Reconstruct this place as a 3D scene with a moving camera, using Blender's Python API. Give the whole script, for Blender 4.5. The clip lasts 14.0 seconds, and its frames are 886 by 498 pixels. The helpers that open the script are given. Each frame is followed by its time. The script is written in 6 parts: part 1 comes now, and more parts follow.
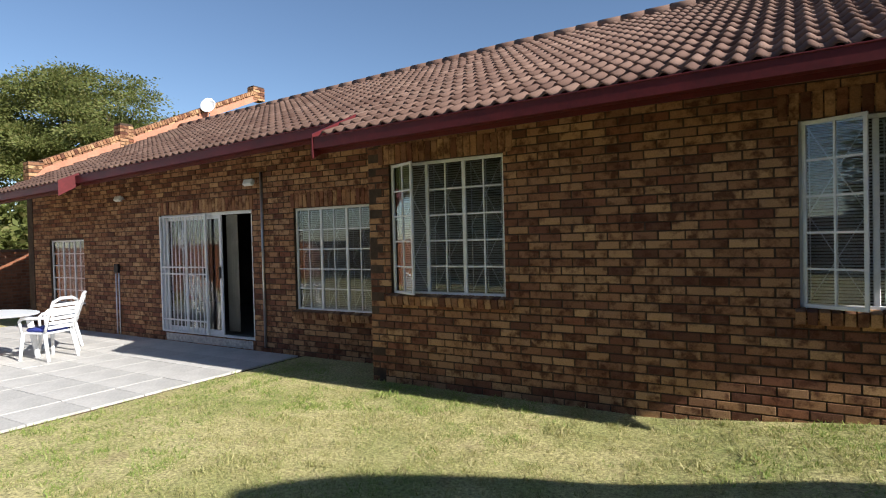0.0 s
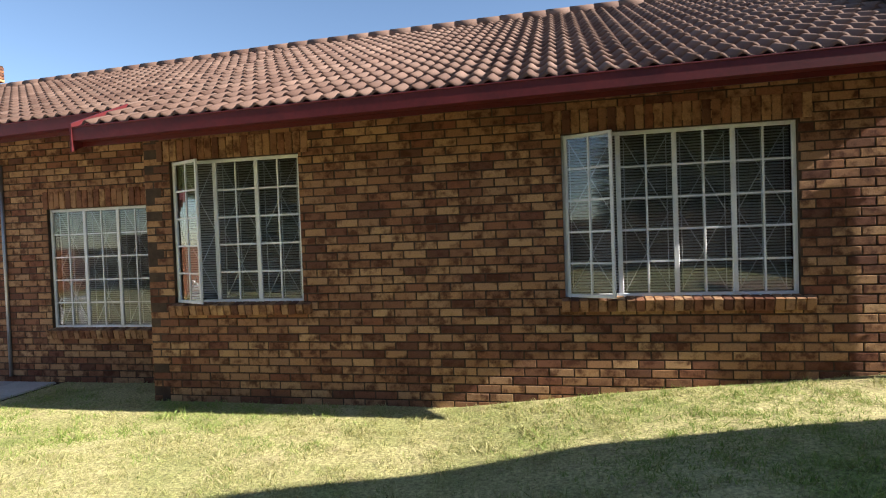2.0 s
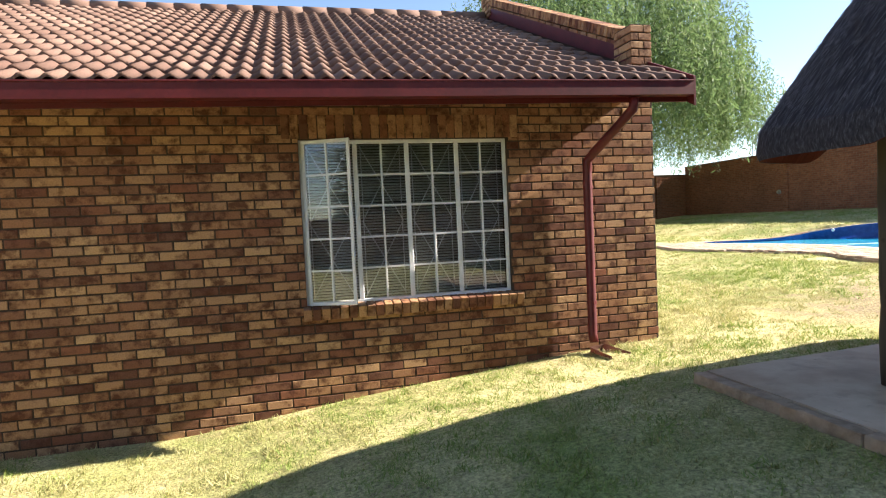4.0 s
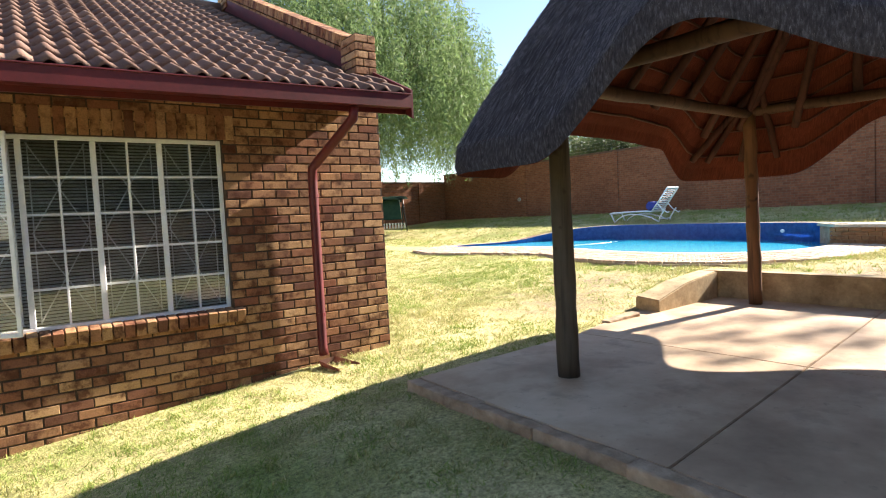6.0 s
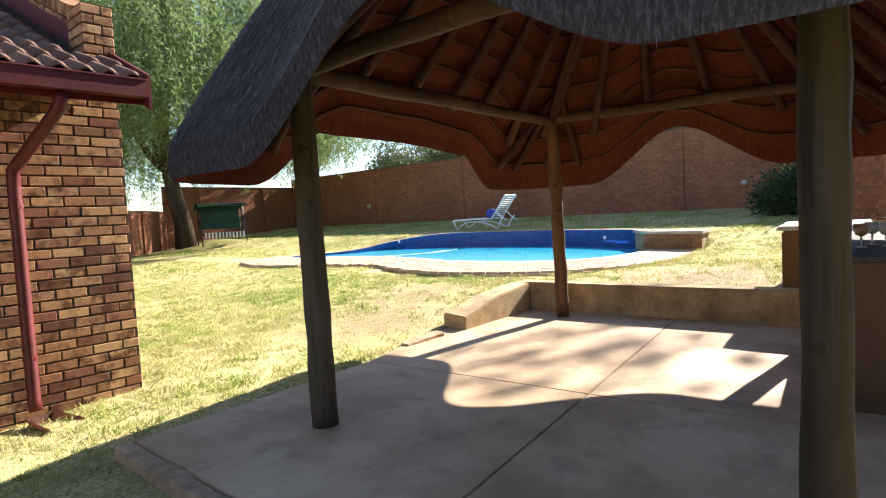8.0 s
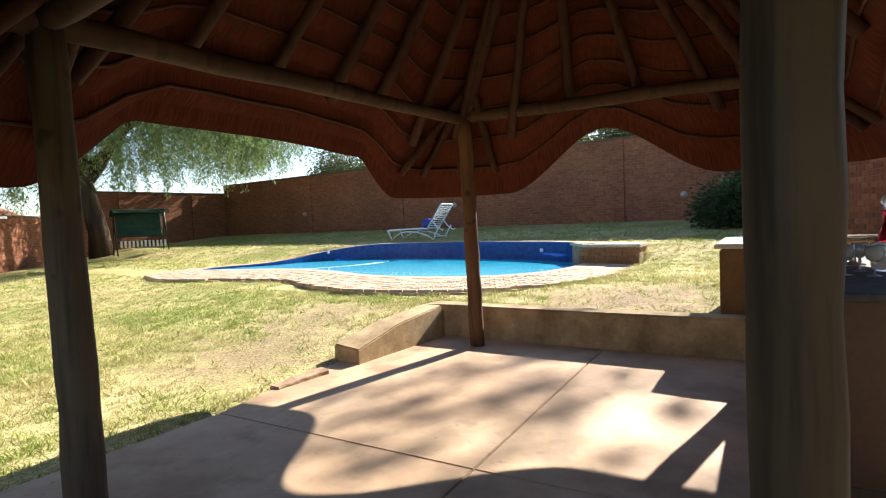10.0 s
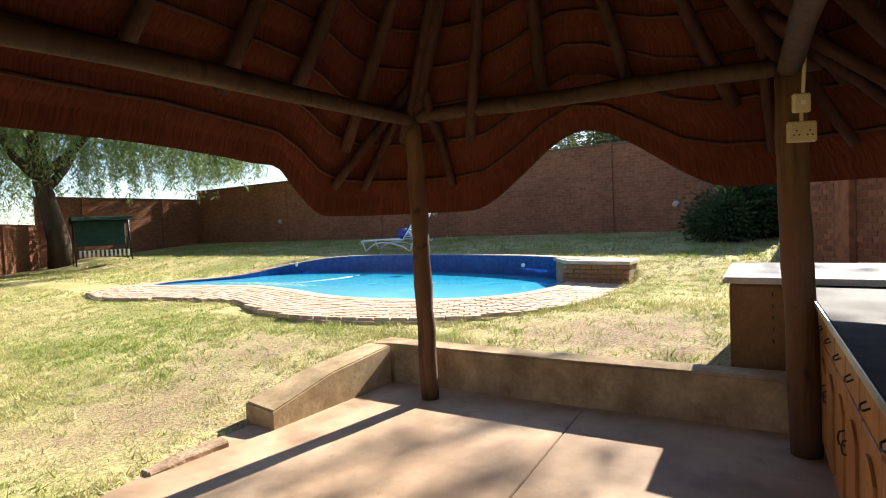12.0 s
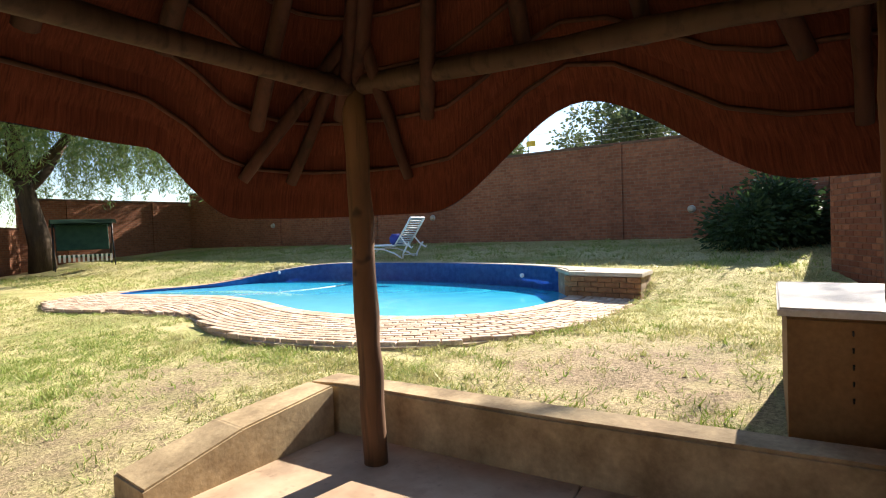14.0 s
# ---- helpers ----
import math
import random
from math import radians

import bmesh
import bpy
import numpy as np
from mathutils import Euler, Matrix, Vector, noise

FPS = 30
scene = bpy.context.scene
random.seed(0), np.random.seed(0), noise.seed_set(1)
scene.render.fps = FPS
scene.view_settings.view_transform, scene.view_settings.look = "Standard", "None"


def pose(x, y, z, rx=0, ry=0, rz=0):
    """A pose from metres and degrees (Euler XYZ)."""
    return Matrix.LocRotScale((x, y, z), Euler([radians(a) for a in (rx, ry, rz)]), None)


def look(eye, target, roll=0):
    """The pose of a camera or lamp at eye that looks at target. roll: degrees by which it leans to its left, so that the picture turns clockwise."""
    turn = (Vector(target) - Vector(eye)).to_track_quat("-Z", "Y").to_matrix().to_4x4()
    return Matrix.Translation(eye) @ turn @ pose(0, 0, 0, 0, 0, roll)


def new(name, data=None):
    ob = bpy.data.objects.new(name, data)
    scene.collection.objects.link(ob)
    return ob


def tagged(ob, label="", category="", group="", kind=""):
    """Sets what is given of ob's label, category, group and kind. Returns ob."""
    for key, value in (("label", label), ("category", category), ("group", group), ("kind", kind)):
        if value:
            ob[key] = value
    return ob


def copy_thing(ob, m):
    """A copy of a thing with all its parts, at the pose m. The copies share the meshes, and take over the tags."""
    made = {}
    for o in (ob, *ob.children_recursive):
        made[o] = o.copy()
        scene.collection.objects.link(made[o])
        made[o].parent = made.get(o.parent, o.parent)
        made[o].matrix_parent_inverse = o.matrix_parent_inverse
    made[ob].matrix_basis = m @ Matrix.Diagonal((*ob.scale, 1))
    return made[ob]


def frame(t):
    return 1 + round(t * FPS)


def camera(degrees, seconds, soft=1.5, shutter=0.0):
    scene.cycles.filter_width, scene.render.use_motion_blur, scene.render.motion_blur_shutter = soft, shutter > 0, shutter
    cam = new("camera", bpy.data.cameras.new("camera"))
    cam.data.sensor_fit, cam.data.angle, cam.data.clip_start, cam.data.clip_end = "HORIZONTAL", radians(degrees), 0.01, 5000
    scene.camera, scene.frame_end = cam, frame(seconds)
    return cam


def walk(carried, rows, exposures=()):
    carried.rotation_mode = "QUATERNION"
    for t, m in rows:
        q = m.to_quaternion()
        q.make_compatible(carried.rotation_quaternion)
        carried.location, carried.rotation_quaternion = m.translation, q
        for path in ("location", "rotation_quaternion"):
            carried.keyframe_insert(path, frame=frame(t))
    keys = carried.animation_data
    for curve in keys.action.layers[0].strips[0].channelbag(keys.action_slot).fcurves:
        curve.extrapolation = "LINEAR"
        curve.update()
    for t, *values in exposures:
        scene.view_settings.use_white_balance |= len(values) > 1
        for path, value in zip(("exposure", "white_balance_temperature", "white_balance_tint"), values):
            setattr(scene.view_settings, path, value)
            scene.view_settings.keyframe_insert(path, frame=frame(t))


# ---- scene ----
cam = camera(75.1, 14.0, soft=1.1)
PATH = [
    (0, (-2.054, -5.553, 1.455), (-3.096, -3.846, 1.416), -1.4),
    (0.5, (-2.021, -5.476, 1.439), (-2.925, -3.692, 1.402), -1.5),
    (1, (-2.005, -5.445, 1.451), (-2.758, -3.593, 1.407), -1.8),
    (1.5, (-2.078, -5.527, 1.452), (-2.647, -3.61, 1.403), -2.0),
    (2, (-2.055, -5.551, 1.44), (-2.454, -3.592, 1.392), -2.1),
    (2.2, (-1.991, -5.497, 1.436), (-2.356, -3.531, 1.39), -2.0),
    (4.3, (-2.079, -5.442, 1.526), (-1.457, -3.544, 1.426), -2.7),
    (4.5, (-2.028, -5.455, 1.517), (-1.33, -3.584, 1.418), -2.7),
    (5, (-1.888, -5.474, 1.546), (-1.009, -3.682, 1.436), -2.8),
    (5.5, (-1.727, -5.446, 1.543), (-0.709, -3.728, 1.433), -2.8),
    (6, (-1.517, -5.45, 1.555), (-0.345, -3.833, 1.441), -2.8),
    (6.5, (-1.287, -5.457, 1.554), (-0.001, -3.929, 1.437), -2.9),
    (7, (-1.014, -5.453, 1.568), (0.352, -3.997, 1.449), -2.9),
    (7.5, (-0.733, -5.432, 1.574), (0.706, -4.048, 1.455), -3.0),
    (8, (-0.399, -5.421, 1.574), (1.112, -4.116, 1.457), -3.0),
    (8.5, (-0.088, -5.429, 1.585), (1.463, -4.172, 1.468), -2.9),
    (9, (0.286, -5.403, 1.571), (1.865, -4.18, 1.461), -2.9),
    (9.2, (0.364, -5.358, 1.563), (1.96, -4.157, 1.457), -3.0),
    (11.3, (1.567, -5.048, 1.669), (3.19, -3.882, 1.579), -2.3),
    (11.5, (1.678, -4.999, 1.679), (3.302, -3.836, 1.593), -2.3),
    (12, (1.923, -4.865, 1.734), (3.558, -3.715, 1.653), -2.3),
    (12.5, (2.186, -4.756, 1.751), (3.832, -3.622, 1.674), -2.2),
    (13, (2.523, -4.666, 1.761), (4.172, -3.537, 1.687), -2.2),
    (13.5, (2.845, -4.558, 1.752), (4.488, -3.42, 1.68), -2.2),
    (14, (3.146, -4.454, 1.731), (4.764, -3.28, 1.668), -2.0),
]
walk(cam, [(t, look(eye, target, roll)) for t, eye, target, roll in PATH],
     exposures=[(0, 0.86, 6000, 10), (1.5, 1.26, 6100, 10), (2, 1.44, 6200, 10), (5, 2.14, 6650, 12), (7.5, 2.14, 6700, 12), (9, 1.92, 6650, 12), (11.5, 1.71, 6600, 12), (14, 1.69, 6600, 12)])

# ---- world and sun ----
SUN = Vector((1.70, -0.13, 1.0)).normalized()
world = bpy.data.worlds.new("sky")
scene.world = world
world.use_nodes = True
wn = world.node_tree.nodes
sky = wn.new("ShaderNodeTexSky")
sky.sky_type = "NISHITA"
sky.sun_disc = False
sky.sun_elevation = math.asin(SUN.z)
sky.sun_rotation = math.atan2(SUN.x, SUN.y)
sky.altitude = 1300
sky.dust_density = 0.4
world.node_tree.links.new(sky.outputs[0], wn["Background"].inputs[0])
wn["Background"].inputs[1].default_value = 0.071
sun = new("sun", bpy.data.lights.new("sun", "SUN"))
sun.data.energy = 5.0
sun.data.angle = radians(0.53)
sun.data.color = (1.0, 0.93, 0.82)
sun.matrix_world = look(SUN * 60, (0, 0, 0))


# ---- materials ----
def nodes_of(name, rough=0.6, metal=0.0, spec=0.5):
    m = bpy.data.materials.new(name)
    m.use_nodes = True
    nt = m.node_tree
    b = nt.nodes["Principled BSDF"]
    b.inputs["Roughness"].default_value = rough
    b.inputs["Metallic"].default_value = metal
    b.inputs["Specular IOR Level"].default_value = spec
    return m, nt, b


def noise_node(nt, scale, detail=4, coord="Object", stretch=(1, 1, 1), rough=0.6):
    tc = nt.nodes.new("ShaderNodeTexCoord")
    mp = nt.nodes.new("ShaderNodeMapping")
    mp.inputs["Scale"].default_value = stretch
    n = nt.nodes.new("ShaderNodeTexNoise")
    n.inputs["Scale"].default_value = scale
    n.inputs["Detail"].default_value = detail
    n.inputs["Roughness"].default_value = rough
    nt.links.new(tc.outputs[coord], mp.inputs[0])
    nt.links.new(mp.outputs[0], n.inputs["Vector"])
    return n


def ramp(nt, src, stops):
    r = nt.nodes.new("ShaderNodeValToRGB")
    while len(r.color_ramp.elements) < len(stops):
        r.color_ramp.elements.new(0.5)
    for e, (p, c) in zip(r.color_ramp.elements, stops):
        e.position = p
        e.color = (*c, 1)
    nt.links.new(src, r.inputs[0])
    return r.outputs[0]


def mix(nt, fac, a, b, mode="MIX"):
    m = nt.nodes.new("ShaderNodeMix")
    m.data_type, m.blend_type = "RGBA", mode
    for sock, v in ((m.inputs[0], fac), (m.inputs[6], a), (m.inputs[7], b)):
        if isinstance(v, (int, float)):
            sock.default_value = v
        elif isinstance(v, tuple):
            sock.default_value = (*v, 1)
        else:
            nt.links.new(v, sock)
    return m.outputs[2]


def bump(nt, b, src, strength=0.3, dist=0.01, before=None):
    bp = nt.nodes.new("ShaderNodeBump")
    bp.inputs["Strength"].default_value = strength
    bp.inputs["Distance"].default_value = dist
    nt.links.new(src, bp.inputs["Height"])
    if before is not None:
        nt.links.new(before, bp.inputs["Normal"])
    nt.links.new(bp.outputs[0], b.inputs["Normal"])
    return bp.outputs[0]


def simple(name, c1, c2, scale=6, rough=0.6, metal=0.0, bump_s=0.15, fine=40, stretch=(1, 1, 1), spec=0.4, dist=0.004):
    """Two tones over a broad noise, with fine grain in tone and relief."""
    m, nt, b = nodes_of(name, rough, metal, spec)
    n1 = noise_node(nt, scale, 5, stretch=stretch)
    n2 = noise_node(nt, fine, 3, stretch=stretch)
    col = ramp(nt, n1.outputs[0], [(0.35, c1), (0.65, c2)])
    col = mix(nt, 0.25, col, ramp(nt, n2.outputs[0], [(0.3, (0.25, 0.25, 0.25)), (0.7, (0.75, 0.75, 0.75))]), "OVERLAY")
    nt.links.new(col, b.inputs["Base Color"])
    if bump_s:
        bump(nt, b, n2.outputs[0], bump_s, dist)
    return m


def brick_mat(name, tones, per, dark, rough=0.85):
    """Face brick: tone by piece (per object or per island), scorched blotches, pitted face."""
    m, nt, b = nodes_of(name, rough, 0, 0.25)
    if per == "object":
        rnd = nt.nodes.new("ShaderNodeObjectInfo").outputs["Random"]
    else:
        rnd = nt.nodes.new("ShaderNodeNewGeometry").outputs["Random Per Island"]
    step = 1.0 / len(tones)
    base = ramp(nt, rnd, [(i * step + step * 0.5, c) for i, c in enumerate(tones)])
    geo = nt.nodes.new("ShaderNodeNewGeometry")
    mp = nt.nodes.new("ShaderNodeVectorMath")
    mp.operation = "MULTIPLY_ADD"
    comb = nt.nodes.new("ShaderNodeCombineXYZ")
    for i in range(3):
        nt.links.new(rnd, comb.inputs[i])
    nt.links.new(comb.outputs[0], mp.inputs[0])
    mp.inputs[1].default_value = (37.0, 19.0, 53.0)
    nt.links.new(geo.outputs["Position"], mp.inputs[2])
    blot = nt.nodes.new("ShaderNodeTexNoise")
    blot.inputs["Scale"].default_value = 7
    blot.inputs["Detail"].default_value = 4
    blot.inputs["Roughness"].default_value = 0.62
    nt.links.new(mp.outputs[0], blot.inputs["Vector"])
    grain = nt.nodes.new("ShaderNodeTexNoise")
    grain.inputs["Scale"].default_value = 110
    grain.inputs["Detail"].default_value = 3
    nt.links.new(mp.outputs[0], grain.inputs["Vector"])
    f = ramp(nt, blot.outputs[0], [(0.475, (0, 0, 0)), (0.64, (0.88, 0.88, 0.88))])
    col = mix(nt, f, base, dark)
    col = mix(nt, 0.35, col, ramp(nt, grain.outputs[0], [(0.3, (0.2, 0.2, 0.2)), (0.7, (0.75, 0.75, 0.75))]), "OVERLAY")
    nt.links.new(col, b.inputs["Base Color"])
    n1 = bump(nt, b, grain.outputs[0], 0.6, 0.006)
    bump(nt, b, blot.outputs[0], 0.30, 0.02, n1)
    return m


TAN = [(0.14, 0.060, 0.037), (0.34, 0.175, 0.088), (0.49, 0.295, 0.15), (0.22, 0.085, 0.047), (0.43, 0.238, 0.115), (0.18, 0.072, 0.043), (0.38, 0.215, 0.115)]
M_BRICK_O = brick_mat("ochre_face_brick", TAN, "object", (0.082, 0.027, 0.013))
M_BRICK = brick_mat("ochre_face_brick_mass", TAN, "island", (0.082, 0.027, 0.013))
RED = [(0.15, 0.048, 0.024), (0.215, 0.076, 0.037), (0.27, 0.112, 0.056), (0.175, 0.059, 0.029)]
M_REDBRICK = brick_mat("red_stock_brick", RED, "island", (0.16, 0.06, 0.035))
M_MORTAR = simple("dark_mortar", (0.045, 0.028, 0.018), (0.085, 0.055, 0.036), 5, 0.95, 0, 0.5, 60)
M_MORTAR_RED = simple("red_mortar", (0.12, 0.065, 0.042), (0.18, 0.10, 0.068), 5, 0.95, 0, 0.5, 60)


def far_brick(name, c1, c2, mortar):
    """Brickwork seen from far: courses in tone and relief, with weathering."""
    m, nt, b = nodes_of(name, 0.9, 0, 0.2)
    tc = nt.nodes.new("ShaderNodeTexCoord")
    sep = nt.nodes.new("ShaderNodeSeparateXYZ")
    com = nt.nodes.new("ShaderNodeCombineXYZ")
    nt.links.new(tc.outputs["Object"], sep.inputs[0])
    nt.links.new(sep.outputs[0], com.inputs[0])
    nt.links.new(sep.outputs[2], com.inputs[1])
    br = nt.nodes.new("ShaderNodeTexBrick")
    br.inputs["Scale"].default_value = 1.0
    br.inputs["Brick Width"].default_value = 0.232
    br.inputs["Row Height"].default_value = 0.085
    br.inputs["Mortar Size"].default_value = 0.010
    br.inputs["Mortar Smooth"].default_value = 0.3
    br.inputs["Color1"].default_value = (*c1, 1)
    br.inputs["Color2"].default_value = (*c2, 1)
    br.inputs["Mortar"].default_value = (*mortar, 1)
    nt.links.new(com.outputs[0], br.inputs["Vector"])
    n = noise_node(nt, 0.5, 6)
    col = mix(nt, 0.5, br.outputs[0], ramp(nt, n.outputs[0], [(0.3, (0.28, 0.28, 0.28)), (0.7, (0.68, 0.66, 0.62))]), "OVERLAY")
    n2 = noise_node(nt, 9, 4)
    col = mix(nt, 0.5, col, ramp(nt, n2.outputs[0], [(0.3, (0.3, 0.3, 0.3)), (0.7, (0.7, 0.7, 0.7))]), "OVERLAY")
    nt.links.new(col, b.inputs["Base Color"])
    inv = nt.nodes.new("ShaderNodeMath")
    inv.operation = "SUBTRACT"
    inv.inputs[0].default_value = 1.0
    nt.links.new(br.outputs["Fac"], inv.inputs[1])
    bump(nt, b, inv.outputs[0], 0.8, 0.01)
    return m


M_FARWALL = far_brick("boundary_brick", (0.23, 0.085, 0.045), (0.31, 0.125, 0.068), (0.25, 0.14, 0.09))


def tile_mat(name, per):
    m, nt, b = nodes_of(name, 0.8, 0, 0.3)
    if per == "object":
        rnd = nt.nodes.new("ShaderNodeObjectInfo").outputs["Random"]
    else:
        rnd = nt.nodes.new("ShaderNodeNewGeometry").outputs["Random Per Island"]
    base = ramp(nt, rnd, [(0.1, (0.135, 0.075, 0.055)), (0.4, (0.195, 0.115, 0.085)), (0.7, (0.16, 0.094, 0.070)), (0.95, (0.235, 0.145, 0.108))])
    n = noise_node(nt, 3, 6)
    n2 = noise_node(nt, 70, 4)
    col = mix(nt, ramp(nt, n.outputs[0], [(0.5, (0, 0, 0)), (0.75, (0.6, 0.6, 0.6))]), base, (0.12, 0.085, 0.065))
    col = mix(nt, 0.4, col, ramp(nt, n2.outputs[0], [(0.3, (0.25, 0.25, 0.25)), (0.7, (0.75, 0.75, 0.75))]), "OVERLAY")
    nt.links.new(col, b.inputs["Base Color"])
    bump(nt, b, n2.outputs[0], 0.3, 0.004)
    return m


M_TILE_O, M_TILE = tile_mat("brown_concrete_tile", "object"), tile_mat("brown_concrete_tile_mass", "island")
M_RED = simple("oxide_red_paint", (0.082, 0.0085, 0.010), (0.122, 0.0135, 0.0155), 3, 0.5, 0, 0.08, 30)
M_REDDARK = simple("old_red_timber", (0.09, 0.016, 0.013), (0.14, 0.025, 0.02), 3, 0.6, 0, 0.2, 30)
M_FLASH = simple("terracotta_flashing", (0.40, 0.17, 0.10), (0.48, 0.23, 0.14), 2, 0.7, 0, 0.2, 30)
M_WHITE = simple("white_painted_steel", (0.70, 0.70, 0.72), (0.82, 0.82, 0.83), 4, 0.45, 0, 0.05, 40)
M_PLASTIC = simple("white_plastic", (0.78, 0.79, 0.80), (0.86, 0.86, 0.86), 4, 0.35, 0, 0.03, 40)
M_BLIND = simple("grey_blind_slat", (0.52, 0.51, 0.47), (0.62, 0.61, 0.57), 5, 0.55, 0, 0.05, 40)
# dark base colour carries the dimness of the rooms behind openings
M_DARK = simple("dim_room_tone", (0.10, 0.085, 0.07), (0.14, 0.12, 0.10), 2, 0.9)
M_PLASTER = simple("cream_plaster", (0.24, 0.165, 0.085), (0.52, 0.39, 0.22), 2.6, 0.92, 0, 0.5, 30)
# ochre darkened to include the shade on the block's sides
M_BLOCK = simple("shaded_ochre_plaster", (0.17, 0.090, 0.034), (0.25, 0.14, 0.058), 2.0, 0.8, 0, 0.3, 30)
M_CAP = simple("weathered_cement", (0.38, 0.32, 0.24), (0.55, 0.48, 0.38), 2.2, 0.92, 0, 0.45, 30)
M_PAVE = simple("grey_paving", (0.44, 0.42, 0.39), (0.58, 0.55, 0.51), 1.3, 0.85, 0, 0.3, 30)
M_WOOD = simple("varnished_pine", (0.34, 0.13, 0.030), (0.48, 0.215, 0.058), 3, 0.45, 0, 0.12, 25, (1, 1, 0.15))
M_BROWN = simple("brown_painted_board", (0.055, 0.026, 0.009), (0.074, 0.036, 0.013), 3, 0.6, 0, 0.1, 40)
M_TOP = simple("grey_laminate_worktop", (0.048, 0.048, 0.052), (0.078, 0.076, 0.075), 9, 0.6, 0, 0.02, 120, (1, 1, 1), 0.02)
M_BLACK = simple("black_iron", (0.015, 0.015, 0.015), (0.03, 0.03, 0.03), 8, 0.5, 0.3, 0.05, 60)
M_GREEN = simple("dark_green_canvas", (0.012, 0.045, 0.028), (0.025, 0.075, 0.045), 3, 0.8, 0, 0.2, 60)
M_STRIPE = simple("white_canvas", (0.55, 0.55, 0.52), (0.68, 0.67, 0.63), 3, 0.85, 0, 0.2, 60)
M_CREAMBOX = simple("cream_bakelite", (0.62, 0.50, 0.27), (0.70, 0.58, 0.34), 6, 0.4, 0, 0.03, 60)
M_BLUE = simple("blue_cloth", (0.03, 0.04, 0.22), (0.05, 0.07, 0.32), 5, 0.8, 0, 0.2, 60)
M_CUSHRED = simple("red_cloth", (0.40, 0.03, 0.05), (0.50, 0.05, 0.07), 5, 0.8, 0, 0.2, 60)
M_METAL = simple("galvanised_steel", (0.40, 0.40, 0.40), (0.52, 0.52, 0.52), 5, 0.4, 0.8, 0.05, 60)
M_STEP = simple("patterned_tile", (0.35, 0.34, 0.32), (0.60, 0.58, 0.55), 22, 0.4, 0, 0.05, 60)
M_PINK = simple("faded_pink_roof", (0.42, 0.20, 0.15), (0.52, 0.27, 0.20), 2, 0.85, 0, 0.3, 20)
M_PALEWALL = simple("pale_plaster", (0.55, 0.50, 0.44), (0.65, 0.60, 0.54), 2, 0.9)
M_BARK = simple("grey_brown_bark", (0.045, 0.032, 0.022), (0.10, 0.072, 0.05), 3, 0.95, 0, 0.9, 14, (1, 1, 0.25), 0.2, 0.03)


def pole_mat(name, c1, c2, c3):
    m, nt, b = nodes_of(name, 0.75, 0, 0.3)
    n = noise_node(nt, 1.3, 5, stretch=(1, 1, 0.5))
    g = noise_node(nt, 16, 5, stretch=(1, 1, 0.06))
    k = noise_node(nt, 5, 2)
    col = ramp(nt, n.outputs[0], [(0.35, c1), (0.62, c2)])
    col = mix(nt, ramp(nt, g.outputs[0], [(0.5, (0, 0, 0)), (0.68, (0.8, 0.8, 0.8))]), col, c3)
    col = mix(nt, ramp(nt, k.outputs[0], [(0.66, (0, 0, 0)), (0.72, (0.85, 0.85, 0.85))]), col, (0.03, 0.018, 0.01))
    nt.links.new(col, b.inputs["Base Color"])
    bump(nt, b, g.outputs[0], 0.5, 0.008)
    return m


M_POLE = pole_mat("weathered_gum_pole", (0.095, 0.045, 0.022), (0.18, 0.092, 0.045), (0.045, 0.023, 0.012))
# darkest of the pole tones, for the fourth post only
M_POST = pole_mat("dark_gum_post", (0.024, 0.018, 0.011), (0.050, 0.038, 0.024), (0.012, 0.009, 0.006))


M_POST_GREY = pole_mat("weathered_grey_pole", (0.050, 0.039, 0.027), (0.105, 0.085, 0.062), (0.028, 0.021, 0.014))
M_BEAM = pole_mat("brown_weathered_beam", (0.046, 0.024, 0.015), (0.088, 0.048, 0.030), (0.024, 0.013, 0.008))
M_RAFTER = pole_mat("dark_stained_pole", (0.036, 0.0125, 0.0085), (0.066, 0.0235, 0.015), (0.018, 0.007, 0.005))
M_DECK = simple("rough_pinkish_screed", (0.32, 0.23, 0.155), (0.45, 0.35, 0.25), 2.5, 0.92, 0, 0.5, 25)
M_LATH = pole_mat("dark_lath", (0.045, 0.018, 0.011), (0.08, 0.030, 0.018), (0.03, 0.012, 0.008))
M_EDGE = simple("rough_brown_edging", (0.26, 0.175, 0.11), (0.47, 0.34, 0.23), 4, 0.9, 0, 0.8, 18, (1, 1, 1), 0.3, 0.02)
M_SPLASH = simple("stained_red_cement", (0.16, 0.07, 0.05), (0.27, 0.14, 0.10), 5, 0.85, 0, 0.3, 30)


def thatch_mat(name, c1, c2, c3, fine=1.0, strength=0.9):
    m, nt, b = nodes_of(name, 0.95, 0, 0.1)
    n = noise_node(nt, 1.0, 5, "UV", (38 * fine, 8.0, 1), 0.75)
    big = noise_node(nt, 1.3, 4)
    col = ramp(nt, n.outputs[0], [(0.32, c1), (0.52, c2), (0.70, c3)])
    col = mix(nt, 0.45, col, ramp(nt, big.outputs[0], [(0.3, (0.3, 0.3, 0.3)), (0.7, (0.7, 0.7, 0.7))]), "OVERLAY")
    nt.links.new(col, b.inputs["Base Color"])
    bump(nt, b, n.outputs[0], strength, 0.03)
    return m


